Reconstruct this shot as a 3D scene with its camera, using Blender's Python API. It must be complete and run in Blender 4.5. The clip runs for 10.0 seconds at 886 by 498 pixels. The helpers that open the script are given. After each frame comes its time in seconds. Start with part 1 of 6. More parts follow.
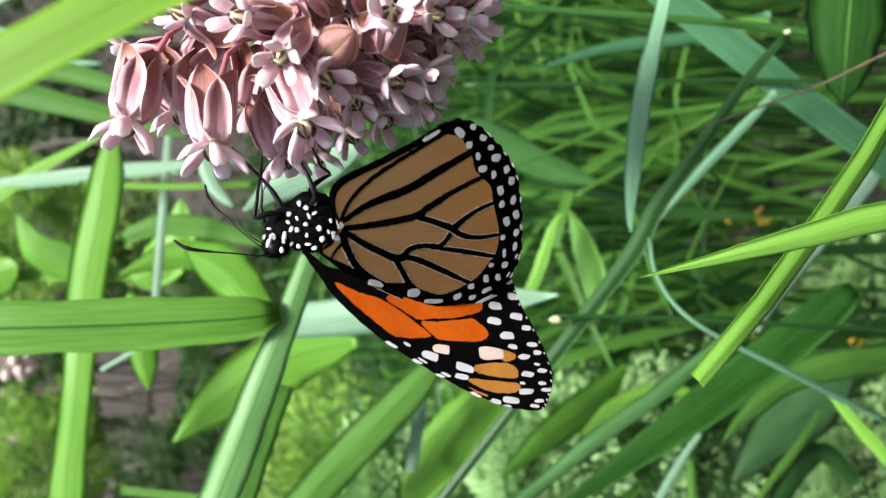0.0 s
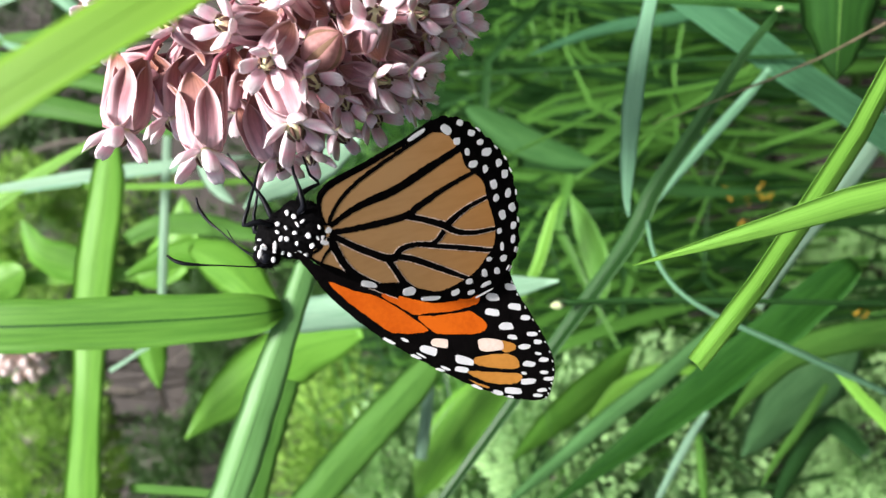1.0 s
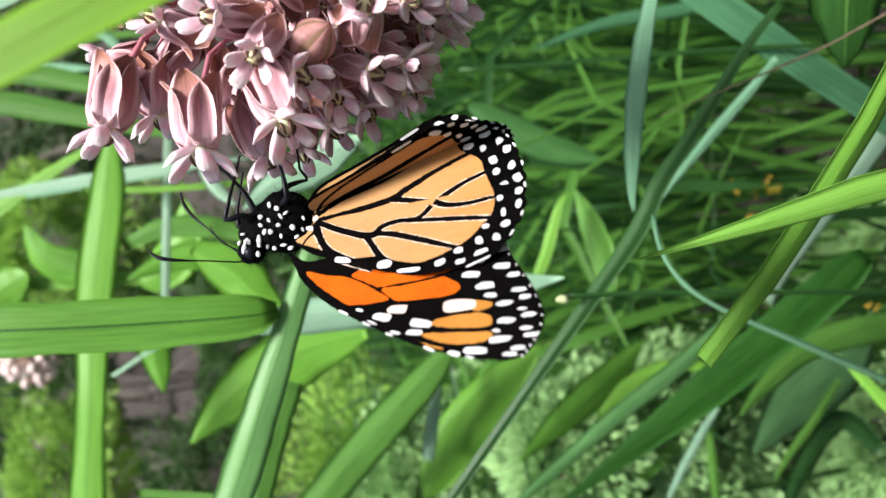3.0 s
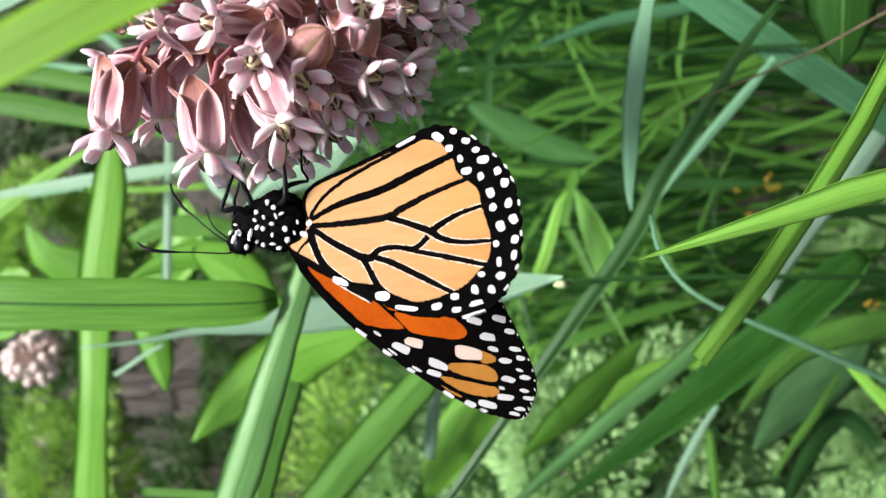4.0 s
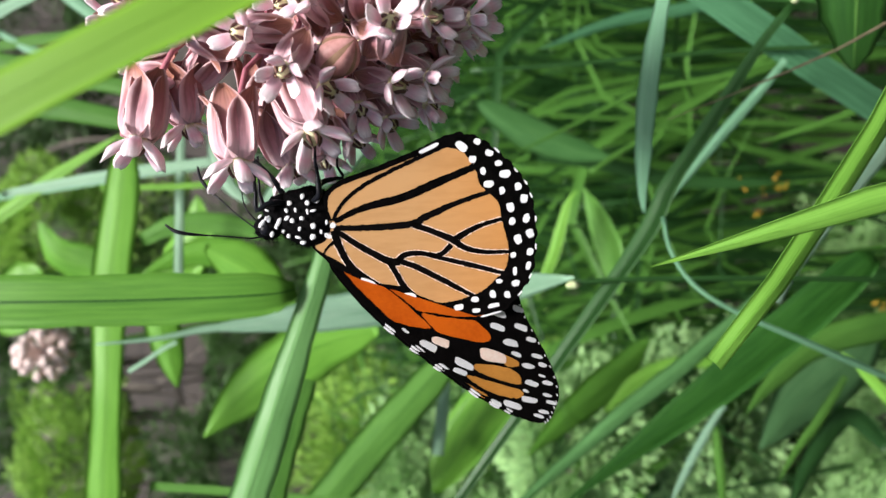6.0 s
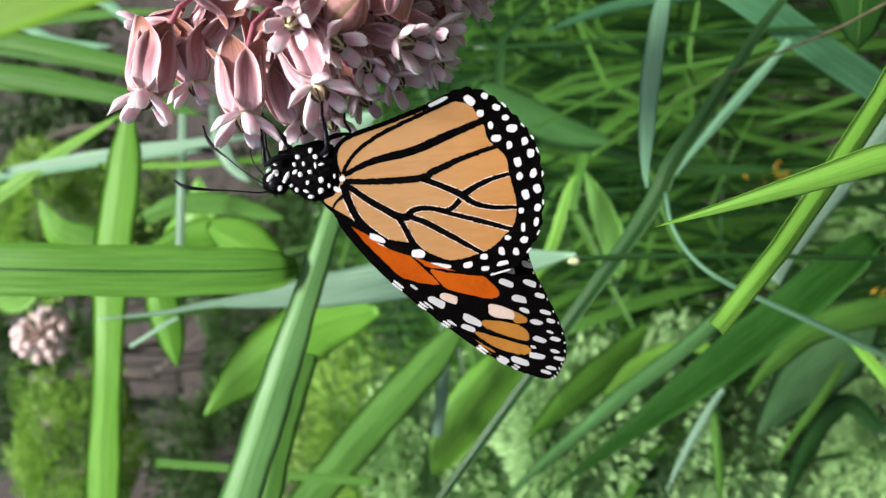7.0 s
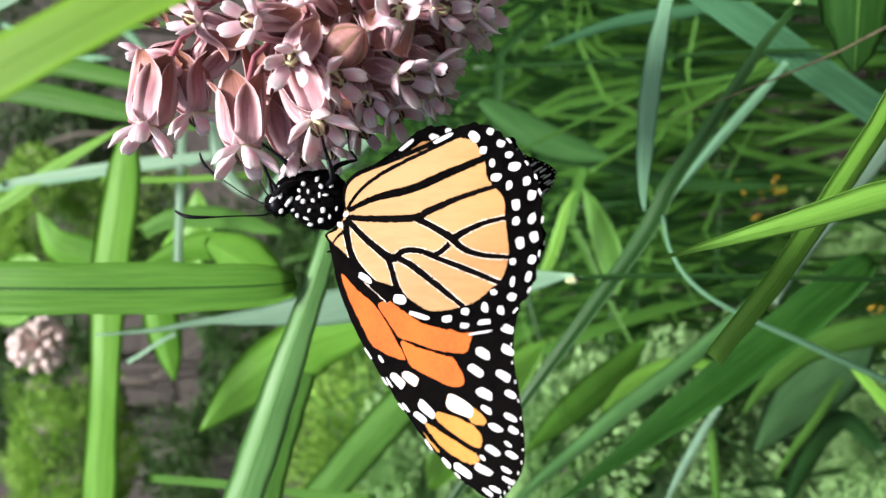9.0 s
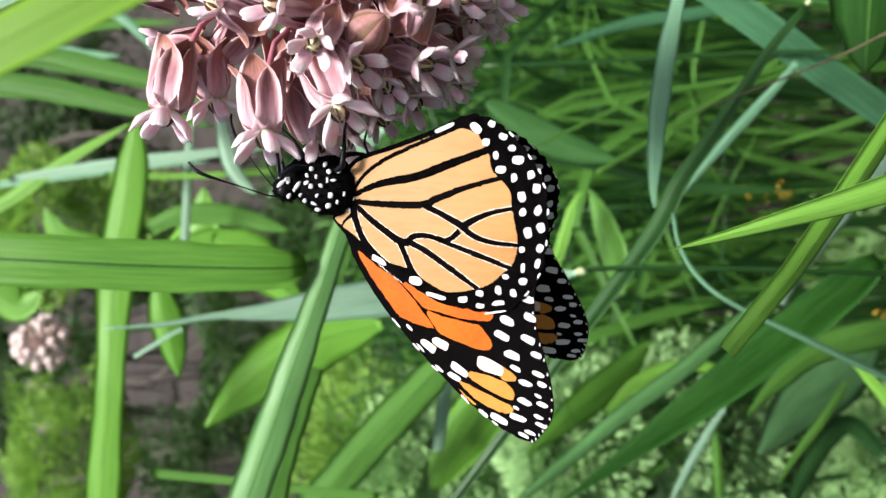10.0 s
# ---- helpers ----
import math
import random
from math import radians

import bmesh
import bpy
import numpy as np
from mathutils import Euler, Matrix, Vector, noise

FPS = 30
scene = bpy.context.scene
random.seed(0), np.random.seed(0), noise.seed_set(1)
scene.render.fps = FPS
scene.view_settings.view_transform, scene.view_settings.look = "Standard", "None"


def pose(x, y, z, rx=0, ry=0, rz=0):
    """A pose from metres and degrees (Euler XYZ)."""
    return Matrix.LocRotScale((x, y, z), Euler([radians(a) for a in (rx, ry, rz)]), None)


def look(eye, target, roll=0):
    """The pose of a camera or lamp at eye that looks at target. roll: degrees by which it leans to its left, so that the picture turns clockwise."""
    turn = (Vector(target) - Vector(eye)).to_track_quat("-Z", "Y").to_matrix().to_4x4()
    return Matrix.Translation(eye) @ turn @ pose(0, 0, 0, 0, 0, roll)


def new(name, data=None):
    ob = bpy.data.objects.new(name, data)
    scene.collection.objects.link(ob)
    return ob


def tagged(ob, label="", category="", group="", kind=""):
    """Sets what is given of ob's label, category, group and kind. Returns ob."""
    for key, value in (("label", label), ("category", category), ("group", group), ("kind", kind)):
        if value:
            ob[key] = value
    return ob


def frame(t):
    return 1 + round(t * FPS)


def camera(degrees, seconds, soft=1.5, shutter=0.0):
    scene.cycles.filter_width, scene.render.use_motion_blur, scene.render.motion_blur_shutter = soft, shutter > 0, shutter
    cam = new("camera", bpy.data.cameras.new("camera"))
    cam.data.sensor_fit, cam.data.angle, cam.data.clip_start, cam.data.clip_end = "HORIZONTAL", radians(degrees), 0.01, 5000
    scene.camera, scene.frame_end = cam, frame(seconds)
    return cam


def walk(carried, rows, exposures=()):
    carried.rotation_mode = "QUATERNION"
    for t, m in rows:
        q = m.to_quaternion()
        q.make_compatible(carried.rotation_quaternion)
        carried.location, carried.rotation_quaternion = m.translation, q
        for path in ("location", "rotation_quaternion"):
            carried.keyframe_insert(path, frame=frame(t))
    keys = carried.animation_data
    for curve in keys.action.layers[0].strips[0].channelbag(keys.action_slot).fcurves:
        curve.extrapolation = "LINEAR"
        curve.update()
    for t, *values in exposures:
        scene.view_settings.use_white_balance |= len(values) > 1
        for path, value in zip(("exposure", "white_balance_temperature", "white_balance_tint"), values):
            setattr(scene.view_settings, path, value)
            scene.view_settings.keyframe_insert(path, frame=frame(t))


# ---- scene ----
cam = camera(60.0, 10.0)
EYE, TILT = 0.9, -20.0
# The phone is held on its side: what is up in the world lies to the left of the picture.
BASE = pose(0, 0, EYE, TILT, 0, 0) @ pose(0, 0, 0, 0, 90, 0)
ROWS = [
    (0.0, 0.00000, 0.00000, -0.00000, 0.000, 0.000, 0.000),
    (0.5, 0.00023, -0.00101, 0.00426, 0.080, 0.250, 0.944),
    (1.0, 0.00229, -0.00161, 0.00194, 0.407, -1.093, 2.178),
    (1.5, 0.00014, -0.00100, -0.00092, 0.756, -1.079, 2.508),
    (2.0, 0.00121, 0.00111, 0.00108, 0.889, -0.464, 2.521),
    (2.5, 0.00351, 0.00365, 0.00130, 0.864, -0.793, 2.884),
    (4.0, 0.00479, 0.00100, 0.00206, 1.020, -1.269, 3.219),
    (4.5, -0.00151, 0.00301, 0.00318, 1.530, -0.497, 2.876),
    (5.0, -0.00306, 0.00201, 0.00532, 1.629, -0.842, 2.822),
    (5.5, 0.00154, -0.00149, 0.00640, 1.417, -1.329, 3.029),
    (7.0, -0.00000, -0.00227, -0.00240, 1.279, -2.162, 2.420),
    (7.5, -0.00202, -0.00353, -0.00209, 1.199, -2.500, 2.289),
    (8.0, -0.00352, -0.00381, 0.00116, 1.288, -1.893, 2.135),
    (8.5, -0.00162, -0.00407, 0.00207, 1.293, -1.730, 2.020),
    (9.0, 0.00022, -0.00282, 0.00238, 1.149, -1.585, 2.047),
    (9.5, -0.00292, -0.00304, -0.00063, 1.199, -1.550, 2.032),
    (10.0, -0.00300, -0.00330, -0.00081, 1.235, -1.237, 1.469),
]
# the phone brightens its picture at the start
EXPOSURE = ((0, 1.28), (1.0, 1.33), (2.0, 1.27), (2.7, 1.14), (4.0, 1.12), (4.5, 1.1), (5.0, 0.98), (10.0, 1.02))
walk(cam, [(t, BASE @ pose(x, y, z, 90 + pitch, roll, yaw)) for t, x, y, z, yaw, pitch, roll in ROWS], EXPOSURE)
cam.data.dof.use_dof = True
cam.data.dof.focus_distance = 0.148
cam.data.dof.aperture_fstop = 20.0

# ---- light: a bright overcast sky, softly directed from above and behind the camera ----
world = bpy.data.worlds.new("overcast_sky")
scene.world = world
world.use_nodes = True
wn = world.node_tree.nodes
sky = wn.new("ShaderNodeTexSky")
sky.sky_type, sky.sun_disc = "NISHITA", False
sky.sun_elevation, sky.sun_rotation = radians(72), radians(150)
sky.air_density, sky.dust_density, sky.ozone_density = 1.0, 5.0, 0.7
world.node_tree.links.new(sky.outputs[0], wn["Background"].inputs[0])
wn["Background"].inputs[1].default_value = 0.062
sun = new("sun", bpy.data.lights.new("sun", "SUN"))
sun.data.energy, sun.data.angle, sun.data.color = 4.3, radians(16), (1.0, 0.965, 0.98)
sun.matrix_world = look((0.42, -0.74, 2.6), (0, 0, 0))


# ---- materials ----
def shader(name, low, high, rough=0.5, scale=300.0, through_light=0.0, bump=0.15, stretch=(1, 1, 1), coat=0.0, island=0.0, uv=False, fine=5.0, metal=0.0, sheen=0.0, gloss=0.28):
    """A material that varies between two colours at two scales, with fine relief."""
    m = bpy.data.materials.new(name)
    m.use_nodes = True
    n, link = m.node_tree.nodes, m.node_tree.links.new
    bsdf = n["Principled BSDF"]
    co = n.new("ShaderNodeTexCoord")
    mp = n.new("ShaderNodeMapping")
    mp.inputs["Scale"].default_value = stretch
    link(co.outputs["UV" if uv else "Object"], mp.inputs["Vector"])
    a, b = n.new("ShaderNodeTexNoise"), n.new("ShaderNodeTexNoise")
    a.inputs["Scale"].default_value, b.inputs["Scale"].default_value = scale, scale * fine
    a.inputs["Detail"].default_value = b.inputs["Detail"].default_value = 4
    link(mp.outputs[0], a.inputs["Vector"])
    link(mp.outputs[0], b.inputs["Vector"])
    mix = n.new("ShaderNodeMath")
    mix.operation = "MULTIPLY_ADD"
    link(b.outputs[0], mix.inputs[0])
    mix.inputs[1].default_value = 0.45
    link(a.outputs[0], mix.inputs[2])
    rnd = n.new("ShaderNodeObjectInfo").outputs["Random"]
    if island:
        rnd = n.new("ShaderNodeNewGeometry").outputs["Random Per Island"]
    shift = n.new("ShaderNodeMath")
    shift.operation = "MULTIPLY_ADD"
    link(rnd, shift.inputs[0])
    shift.inputs[1].default_value = island or 0.25
    link(mix.outputs[0], shift.inputs[2])
    ramp = n.new("ShaderNodeValToRGB")
    ramp.color_ramp.elements[0].position, ramp.color_ramp.elements[1].position = 0.5, 1.15 if not island else 1.0
    ramp.color_ramp.elements[1].position = min(1.0, ramp.color_ramp.elements[1].position)
    ramp.color_ramp.elements[0].color, ramp.color_ramp.elements[1].color = (*low, 1), (*high, 1)
    link(shift.outputs[0], ramp.inputs[0])
    link(ramp.outputs[0], bsdf.inputs["Base Color"])
    bsdf.inputs["Roughness"].default_value = rough
    bsdf.inputs["Metallic"].default_value = metal
    bsdf.inputs["Coat Weight"].default_value = coat
    bsdf.inputs["Sheen Weight"].default_value = sheen
    bsdf.inputs["Specular IOR Level"].default_value = gloss
    if bump:
        bp = n.new("ShaderNodeBump")
        bp.inputs["Strength"].default_value, bp.inputs["Distance"].default_value = bump, 0.0004
        link(mix.outputs[0], bp.inputs["Height"])
        link(bp.outputs[0], bsdf.inputs["Normal"])
    if through_light:
        tr = n.new("ShaderNodeBsdfTranslucent")
        link(ramp.outputs[0], tr.inputs["Color"])
        ms = n.new("ShaderNodeMixShader")
        ms.inputs[0].default_value = through_light
        link(bsdf.outputs[0], ms.inputs[1])
        link(tr.outputs[0], ms.inputs[2])
        link(ms.outputs[0], n["Material Output"].inputs["Surface"])
    return m


def leaf_shader(name, low, high, rough=0.45, glow=0.35, veins=13.0):
    """Grass and leaf green with veins along the length (UV: across, along)."""
    return shader(name, low, high, rough, scale=2.0, through_light=glow, bump=0.3, stretch=(veins, 1.2, 1), uv=True, fine=3.5)


GRASS_BRIGHT = leaf_shader("bright_grass", (0.1092, 0.3024, 0.0294), (0.2268, 0.4872, 0.0714), 0.45)
GRASS_MID = leaf_shader("mid_grass", (0.03444, 0.1279, 0.01574), (0.1181, 0.2952, 0.0492), 0.42)
GRASS_SHINE = leaf_shader("shining_grass", (0.055, 0.19, 0.035), (0.16, 0.36, 0.11), 0.33, veins=7)
# dark green; in the meadow mass, shade between blades is put into this colour
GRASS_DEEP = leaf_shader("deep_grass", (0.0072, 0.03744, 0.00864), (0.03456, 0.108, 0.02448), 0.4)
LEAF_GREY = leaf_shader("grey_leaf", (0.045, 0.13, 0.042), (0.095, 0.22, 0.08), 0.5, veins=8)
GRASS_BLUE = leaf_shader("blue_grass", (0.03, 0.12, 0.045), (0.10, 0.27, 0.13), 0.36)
GRASS_SAGE = leaf_shader("sage_grass", (0.152, 0.38, 0.19), (0.266, 0.513, 0.3135), 0.45, veins=4)
GRASS_STEM = leaf_shader("stem_grass", (0.022, 0.10, 0.016), (0.09, 0.26, 0.06), 0.4, veins=5)
GRASS_BROAD = leaf_shader("broad_grass", (0.00902, 0.05904, 0.00656), (0.0369, 0.1353, 0.01804), 0.4, veins=4)
GRASS_NEAR = leaf_shader("near_grass", (0.1419, 0.3182, 0.01892), (0.1806, 0.3698, 0.02752), 0.5, veins=1.5)
GRASS_PALE = leaf_shader("pale_leaf", (0.21, 0.42, 0.25), (0.38, 0.58, 0.40), 0.5, veins=7)
LEAF_DARK = leaf_shader("dark_leaf", (0.0102, 0.04675, 0.00765), (0.0272, 0.0935, 0.0153), 0.4, 0.2, veins=8)
LEAF_LIGHT = leaf_shader("light_leaf", (0.07459, 0.2517, 0.01865), (0.1679, 0.4103, 0.04663), 0.45, veins=5)
MIDRIB = leaf_shader("midrib", (0.063, 0.189, 0.027), (0.153, 0.324, 0.072), 0.5)
GRASS_LEAF = leaf_shader("reed_leaf", (0.0462, 0.1764, 0.01512), (0.1344, 0.336, 0.042), 0.4)
LEAF_SOFT = leaf_shader("soft_leaf", (0.065, 0.19, 0.05), (0.13, 0.31, 0.10), 0.5, veins=4)
GRASS_SOFT = leaf_shader("dim_leaf", (0.035, 0.125, 0.028), (0.085, 0.225, 0.06), 0.5, veins=6)
STRAW = shader("dry_straw", (0.11, 0.085, 0.05), (0.24, 0.19, 0.12), 0.8, 200)
def petal_shader(name, stops, rim, rough, streaks, light_through, contrast=0.5):
    """A petal: colours from its foot to its tip (UV y), fine streaks along it, a paler rim."""
    m = bpy.data.materials.new(name)
    m.use_nodes = True
    n, link = m.node_tree.nodes, m.node_tree.links.new
    bsdf = n["Principled BSDF"]
    co, sep = n.new("ShaderNodeTexCoord"), n.new("ShaderNodeSeparateXYZ")
    link(co.outputs["UV"], sep.inputs[0])
    spread = n.new("ShaderNodeTexNoise")
    spread.inputs["Scale"].default_value = 420
    link(co.outputs["Object"], spread.inputs["Vector"])
    along = n.new("ShaderNodeMath")
    along.operation = "MULTIPLY_ADD"
    link(spread.outputs[0], along.inputs[0])
    along.inputs[1].default_value = 0.3
    shift = n.new("ShaderNodeMath")
    shift.operation = "MULTIPLY_ADD"
    link(n.new("ShaderNodeObjectInfo").outputs["Random"], shift.inputs[0])
    shift.inputs[1].default_value = 0.3
    low = n.new("ShaderNodeMath")
    low.operation = "SUBTRACT"
    link(sep.outputs["Y"], low.inputs[0])
    low.inputs[1].default_value = 0.3
    link(low.outputs[0], shift.inputs[2])
    link(shift.outputs[0], along.inputs[2])
    ramp = n.new("ShaderNodeValToRGB")
    e = ramp.color_ramp.elements
    while len(e) < len(stops):
        e.new(0.5)
    for k, (at, colour) in enumerate(stops):
        e[k].position, e[k].color = at, (*colour, 1)
    link(along.outputs[0], ramp.inputs[0])
    mp = n.new("ShaderNodeMapping")
    mp.inputs["Scale"].default_value = (streaks, 1.5, 1)
    link(co.outputs["UV"], mp.inputs["Vector"])
    grain = n.new("ShaderNodeTexNoise")
    grain.inputs["Scale"].default_value, grain.inputs["Detail"].default_value = 1.0, 3
    link(mp.outputs[0], grain.inputs["Vector"])
    tone = n.new("ShaderNodeMapRange")
    link(grain.outputs[0], tone.inputs["Value"])
    tone.inputs["From Min"].default_value, tone.inputs["From Max"].default_value = 0.3, 0.7
    tone.inputs["To Min"].default_value, tone.inputs["To Max"].default_value = 1 - contrast, 1.0
    dim = n.new("ShaderNodeMix")
    dim.data_type, dim.blend_type = "RGBA", "MULTIPLY"
    dim.inputs["Factor"].default_value = 1.0
    link(ramp.outputs[0], dim.inputs["A"])
    link(tone.outputs[0], dim.inputs["B"])
    off = n.new("ShaderNodeMath")
    off.operation = "SUBTRACT"
    link(sep.outputs["X"], off.inputs[0])
    off.inputs[1].default_value = 0.5
    far = n.new("ShaderNodeMath")
    far.operation = "ABSOLUTE"
    link(off.outputs[0], far.inputs[0])
    edge = n.new("ShaderNodeMapRange")
    link(far.outputs[0], edge.inputs["Value"])
    edge.inputs["From Min"].default_value, edge.inputs["From Max"].default_value = 0.34, 0.5
    edge.inputs["To Max"].default_value = 0.75
    pale = n.new("ShaderNodeMix")
    pale.data_type = "RGBA"
    link(edge.outputs[0], pale.inputs["Factor"])
    link(dim.outputs["Result"], pale.inputs["A"])
    pale.inputs["B"].default_value = (*rim, 1)
    link(pale.outputs["Result"], bsdf.inputs["Base Color"])
    bsdf.inputs["Roughness"].default_value = rough
    bsdf.inputs["Specular IOR Level"].default_value = 0.35
    bp = n.new("ShaderNodeBump")
    bp.inputs["Strength"].default_value, bp.inputs["Distance"].default_value = 0.35, 0.0004
    link(grain.outputs[0], bp.inputs["Height"])
    link(bp.outputs[0], bsdf.inputs["Normal"])
    tr = n.new("ShaderNodeBsdfTranslucent")
    link(pale.outputs["Result"], tr.inputs["Color"])
    ms = n.new("ShaderNodeMixShader")
    ms.inputs[0].default_value = light_through
    link(bsdf.outputs[0], ms.inputs[1])
    link(tr.outputs[0], ms.inputs[2])
    link(ms.outputs[0], n["Material Output"].inputs["Surface"])
    return m


PETAL = petal_shader("petal_mauve", ((0.0, (0.90, 0.68, 0.71)), (0.3, (0.73, 0.40, 0.45)), (0.62, (0.50, 0.22, 0.24)), (0.95, (0.50, 0.22, 0.15))), (0.86, 0.62, 0.63), 0.45, 9, 0.22, 0.42)
HOOD = petal_shader("hood_pink", ((0.0, (0.86, 0.78, 0.52)), (0.16, (0.96, 0.87, 0.90)), (0.5, (0.94, 0.58, 0.67)), (0.9, (0.98, 0.86, 0.87))), (0.98, 0.92, 0.92), 0.38, 5, 0.22, 0.2)
BUD = shader("bud_blush", (0.26, 0.10, 0.09), (0.56, 0.30, 0.27), 0.45, 260, 0.15, 0.3)
BUD_SEAM = shader("bud_seam", (0.17, 0.09, 0.06), (0.30, 0.19, 0.11), 0.5, 300)
COLUMN = shader("column_green", (0.50, 0.46, 0.20), (0.85, 0.80, 0.50), 0.5, 500)
ANTHER = shader("anther_brown", (0.05, 0.025, 0.02), (0.14, 0.07, 0.05), 0.6, 500)
PEDICEL = shader("pedicel_mauve", (0.28, 0.08, 0.11), (0.46, 0.17, 0.20), 0.5, 300, 0.1)
WING_BLACK = shader("wing_black", (0.001, 0.001, 0.001), (0.0035, 0.003, 0.003), 0.8, 500, 0.0, 0.3, gloss=0.0)
WING_TAN = shader("wing_tan", (0.3468, 0.1786, 0.0627), (0.4655, 0.2612, 0.1083), 0.55, 160, 0.12, 0.08, stretch=(0.25, 1, 1), fine=6, gloss=0.2)


def warm_margin(m, tint, start, end):
    """Turns a wing's colour warmer from its root towards its margin."""
    n, link = m.node_tree.nodes, m.node_tree.links.new
    ramp = next(q for q in n if q.type == "VALTORGB")
    co, sep = n.new("ShaderNodeTexCoord"), n.new("ShaderNodeSeparateXYZ")
    link(co.outputs["Object"], sep.inputs[0])
    reach = n.new("ShaderNodeMapRange")
    link(sep.outputs["X"], reach.inputs["Value"])
    reach.inputs["From Min"].default_value, reach.inputs["From Max"].default_value = start, end
    mix = n.new("ShaderNodeMix")
    mix.data_type, mix.blend_type = "RGBA", "MULTIPLY"
    link(reach.outputs[0], mix.inputs["Factor"])
    targets = [k.to_socket for k in ramp.outputs[0].links]
    link(ramp.outputs[0], mix.inputs["A"])
    mix.inputs["B"].default_value = (*tint, 1)
    for k in targets:
        link(mix.outputs["Result"], k)


warm_margin(WING_TAN, (1.08, 0.90, 0.66), 0.014, 0.032)
WING_ORANGE = shader("wing_orange", (0.54, 0.085, 0.003), (0.70, 0.135, 0.006), 0.55, 150, 0.2, 0.3, fine=8, gloss=0.15)
WING_AMBER = shader("wing_amber", (0.47, 0.19, 0.03), (0.60, 0.265, 0.05), 0.6, 150, 0.2, 0.3, fine=8, gloss=0.15)
WING_WHITE = shader("wing_white", (0.8096, 0.8096, 0.8096), (0.8924, 0.8924, 0.8924), 0.7, 600, 0.3, 0.3)
WING_PEACH = shader("wing_peach", (0.74, 0.52, 0.40), (0.86, 0.70, 0.60), 0.7, 600, 0.1, 0.3)
BODY_BLACK = shader("body_black", (0.001, 0.001, 0.001), (0.004, 0.0037, 0.004), 0.7, 900, 0.0, 0.8, gloss=0.02)
CHITIN = shader("chitin_black", (0.002, 0.0022, 0.003), (0.006, 0.0065, 0.009), 0.38, 600, 0.0, 0.2, gloss=0.15)
SOIL = shader("soil", (0.0088, 0.007975, 0.0066), (0.0385, 0.03245, 0.0264), 0.95, 3.5, 0.0, 0.3, fine=5, stretch=(1, 1, 2.5))
GROUND_GREEN = shader("undergrowth", (0.025, 0.07, 0.018), (0.10, 0.20, 0.05), 0.8, 3, 0.2, 0.4, island=0.5)
BUSH_GREEN = shader("bush_green", (0.0132, 0.03712, 0.0099), (0.05775, 0.1237, 0.033), 0.55, 3, 0.3, 0.2, island=0.6)
BUSH_LIME = shader("bush_lime", (0.08845, 0.2021, 0.03159), (0.2779, 0.4802, 0.08845), 0.55, 3, 0.3, 0.2, island=0.6)
BUSH_PALE = shader("weed_pale", (0.145, 0.30, 0.105), (0.30, 0.50, 0.195), 0.6, 3, 0.3, 0.2, island=0.6)
LITTER = shader("dry_litter", (0.021, 0.0182, 0.0147), (0.133, 0.1085, 0.0875), 0.9, 3, 0.1, 0.2, island=0.7)
BARK = shader("bark", (0.045, 0.041, 0.034), (0.15, 0.13, 0.108), 0.9, 12, 0.0, 0.8)
UMBEL_PALE = shader("umbel_pale", (0.55, 0.40, 0.36), (0.85, 0.72, 0.66), 0.6, 200, 0.2)
JOINT = shader("pale_joint", (0.32, 0.42, 0.16), (0.62, 0.68, 0.40), 0.5, 300)
YELLOW = shader("yellow_petal", (0.36, 0.21, 0.015), (0.51, 0.33, 0.03), 0.6, 200, 0.2)


# ---- builders ----
def thing(name, label, category, group="", kind=""):
    return tagged(new(name), label, category, group, kind)


def part(name, data, material, parent, label=""):
    """Links a mesh (bmesh or mesh data) as one object under a thing or a part."""
    if isinstance(data, bmesh.types.BMesh):
        me = bpy.data.meshes.new(name)
        data.to_mesh(me)
        data.free()
    else:
        me = data
    if material and not me.materials:
        me.materials.append(material)
    ob = new(name, me)
    ob.parent = parent
    if label:
        tagged(ob, label)
    return ob


def mesh(name, verts, faces, material=None, uvs=None, smooth=True):
    me = bpy.data.meshes.new(name)
    me.from_pydata([tuple(v) for v in verts], [], faces)
    if uvs is not None:
        layer = me.uv_layers.new(name="UVMap")
        index = np.empty(len(me.loops), int)
        me.loops.foreach_get("vertex_index", index)
        layer.data.foreach_set("uv", np.asarray(uvs, float)[index].ravel())
    if smooth:
        me.polygons.foreach_set("use_smooth", [True] * len(me.polygons))
    if material:
        me.materials.append(material)
    me.update()
    return me


def spline(points, n):
    """n + 1 points along a smooth curve through the given ones, evenly spaced."""
    p = np.array([tuple(q) for q in points], float)
    if len(p) == 2:
        return p[0] + np.linspace(0, 1, n + 1)[:, None] * (p[1] - p[0])
    ext = np.vstack([2 * p[0] - p[1], p, 2 * p[-1] - p[-2]])
    out = []
    for i in range(1, len(ext) - 2):
        a, b, c, d = ext[i - 1], ext[i], ext[i + 1], ext[i + 2]
        for t in np.linspace(0, 1, 16, endpoint=False):
            out.append(0.5 * (2 * b + (c - a) * t + (2 * a - 5 * b + 4 * c - d) * t * t + (3 * b - a - 3 * c + d) * t ** 3))
    out.append(p[-1])
    out = np.array(out)
    s = np.r_[0, np.cumsum(np.linalg.norm(np.diff(out, axis=0), axis=1))]
    w = np.linspace(0, s[-1], n + 1)
    return np.stack([np.interp(w, s, out[:, k]) for k in range(out.shape[1])], 1)


def unit(v):
    return v / (np.linalg.norm(v, axis=-1, keepdims=True) + 1e-12)


FACING = np.array((0.0, -0.94, 0.34))


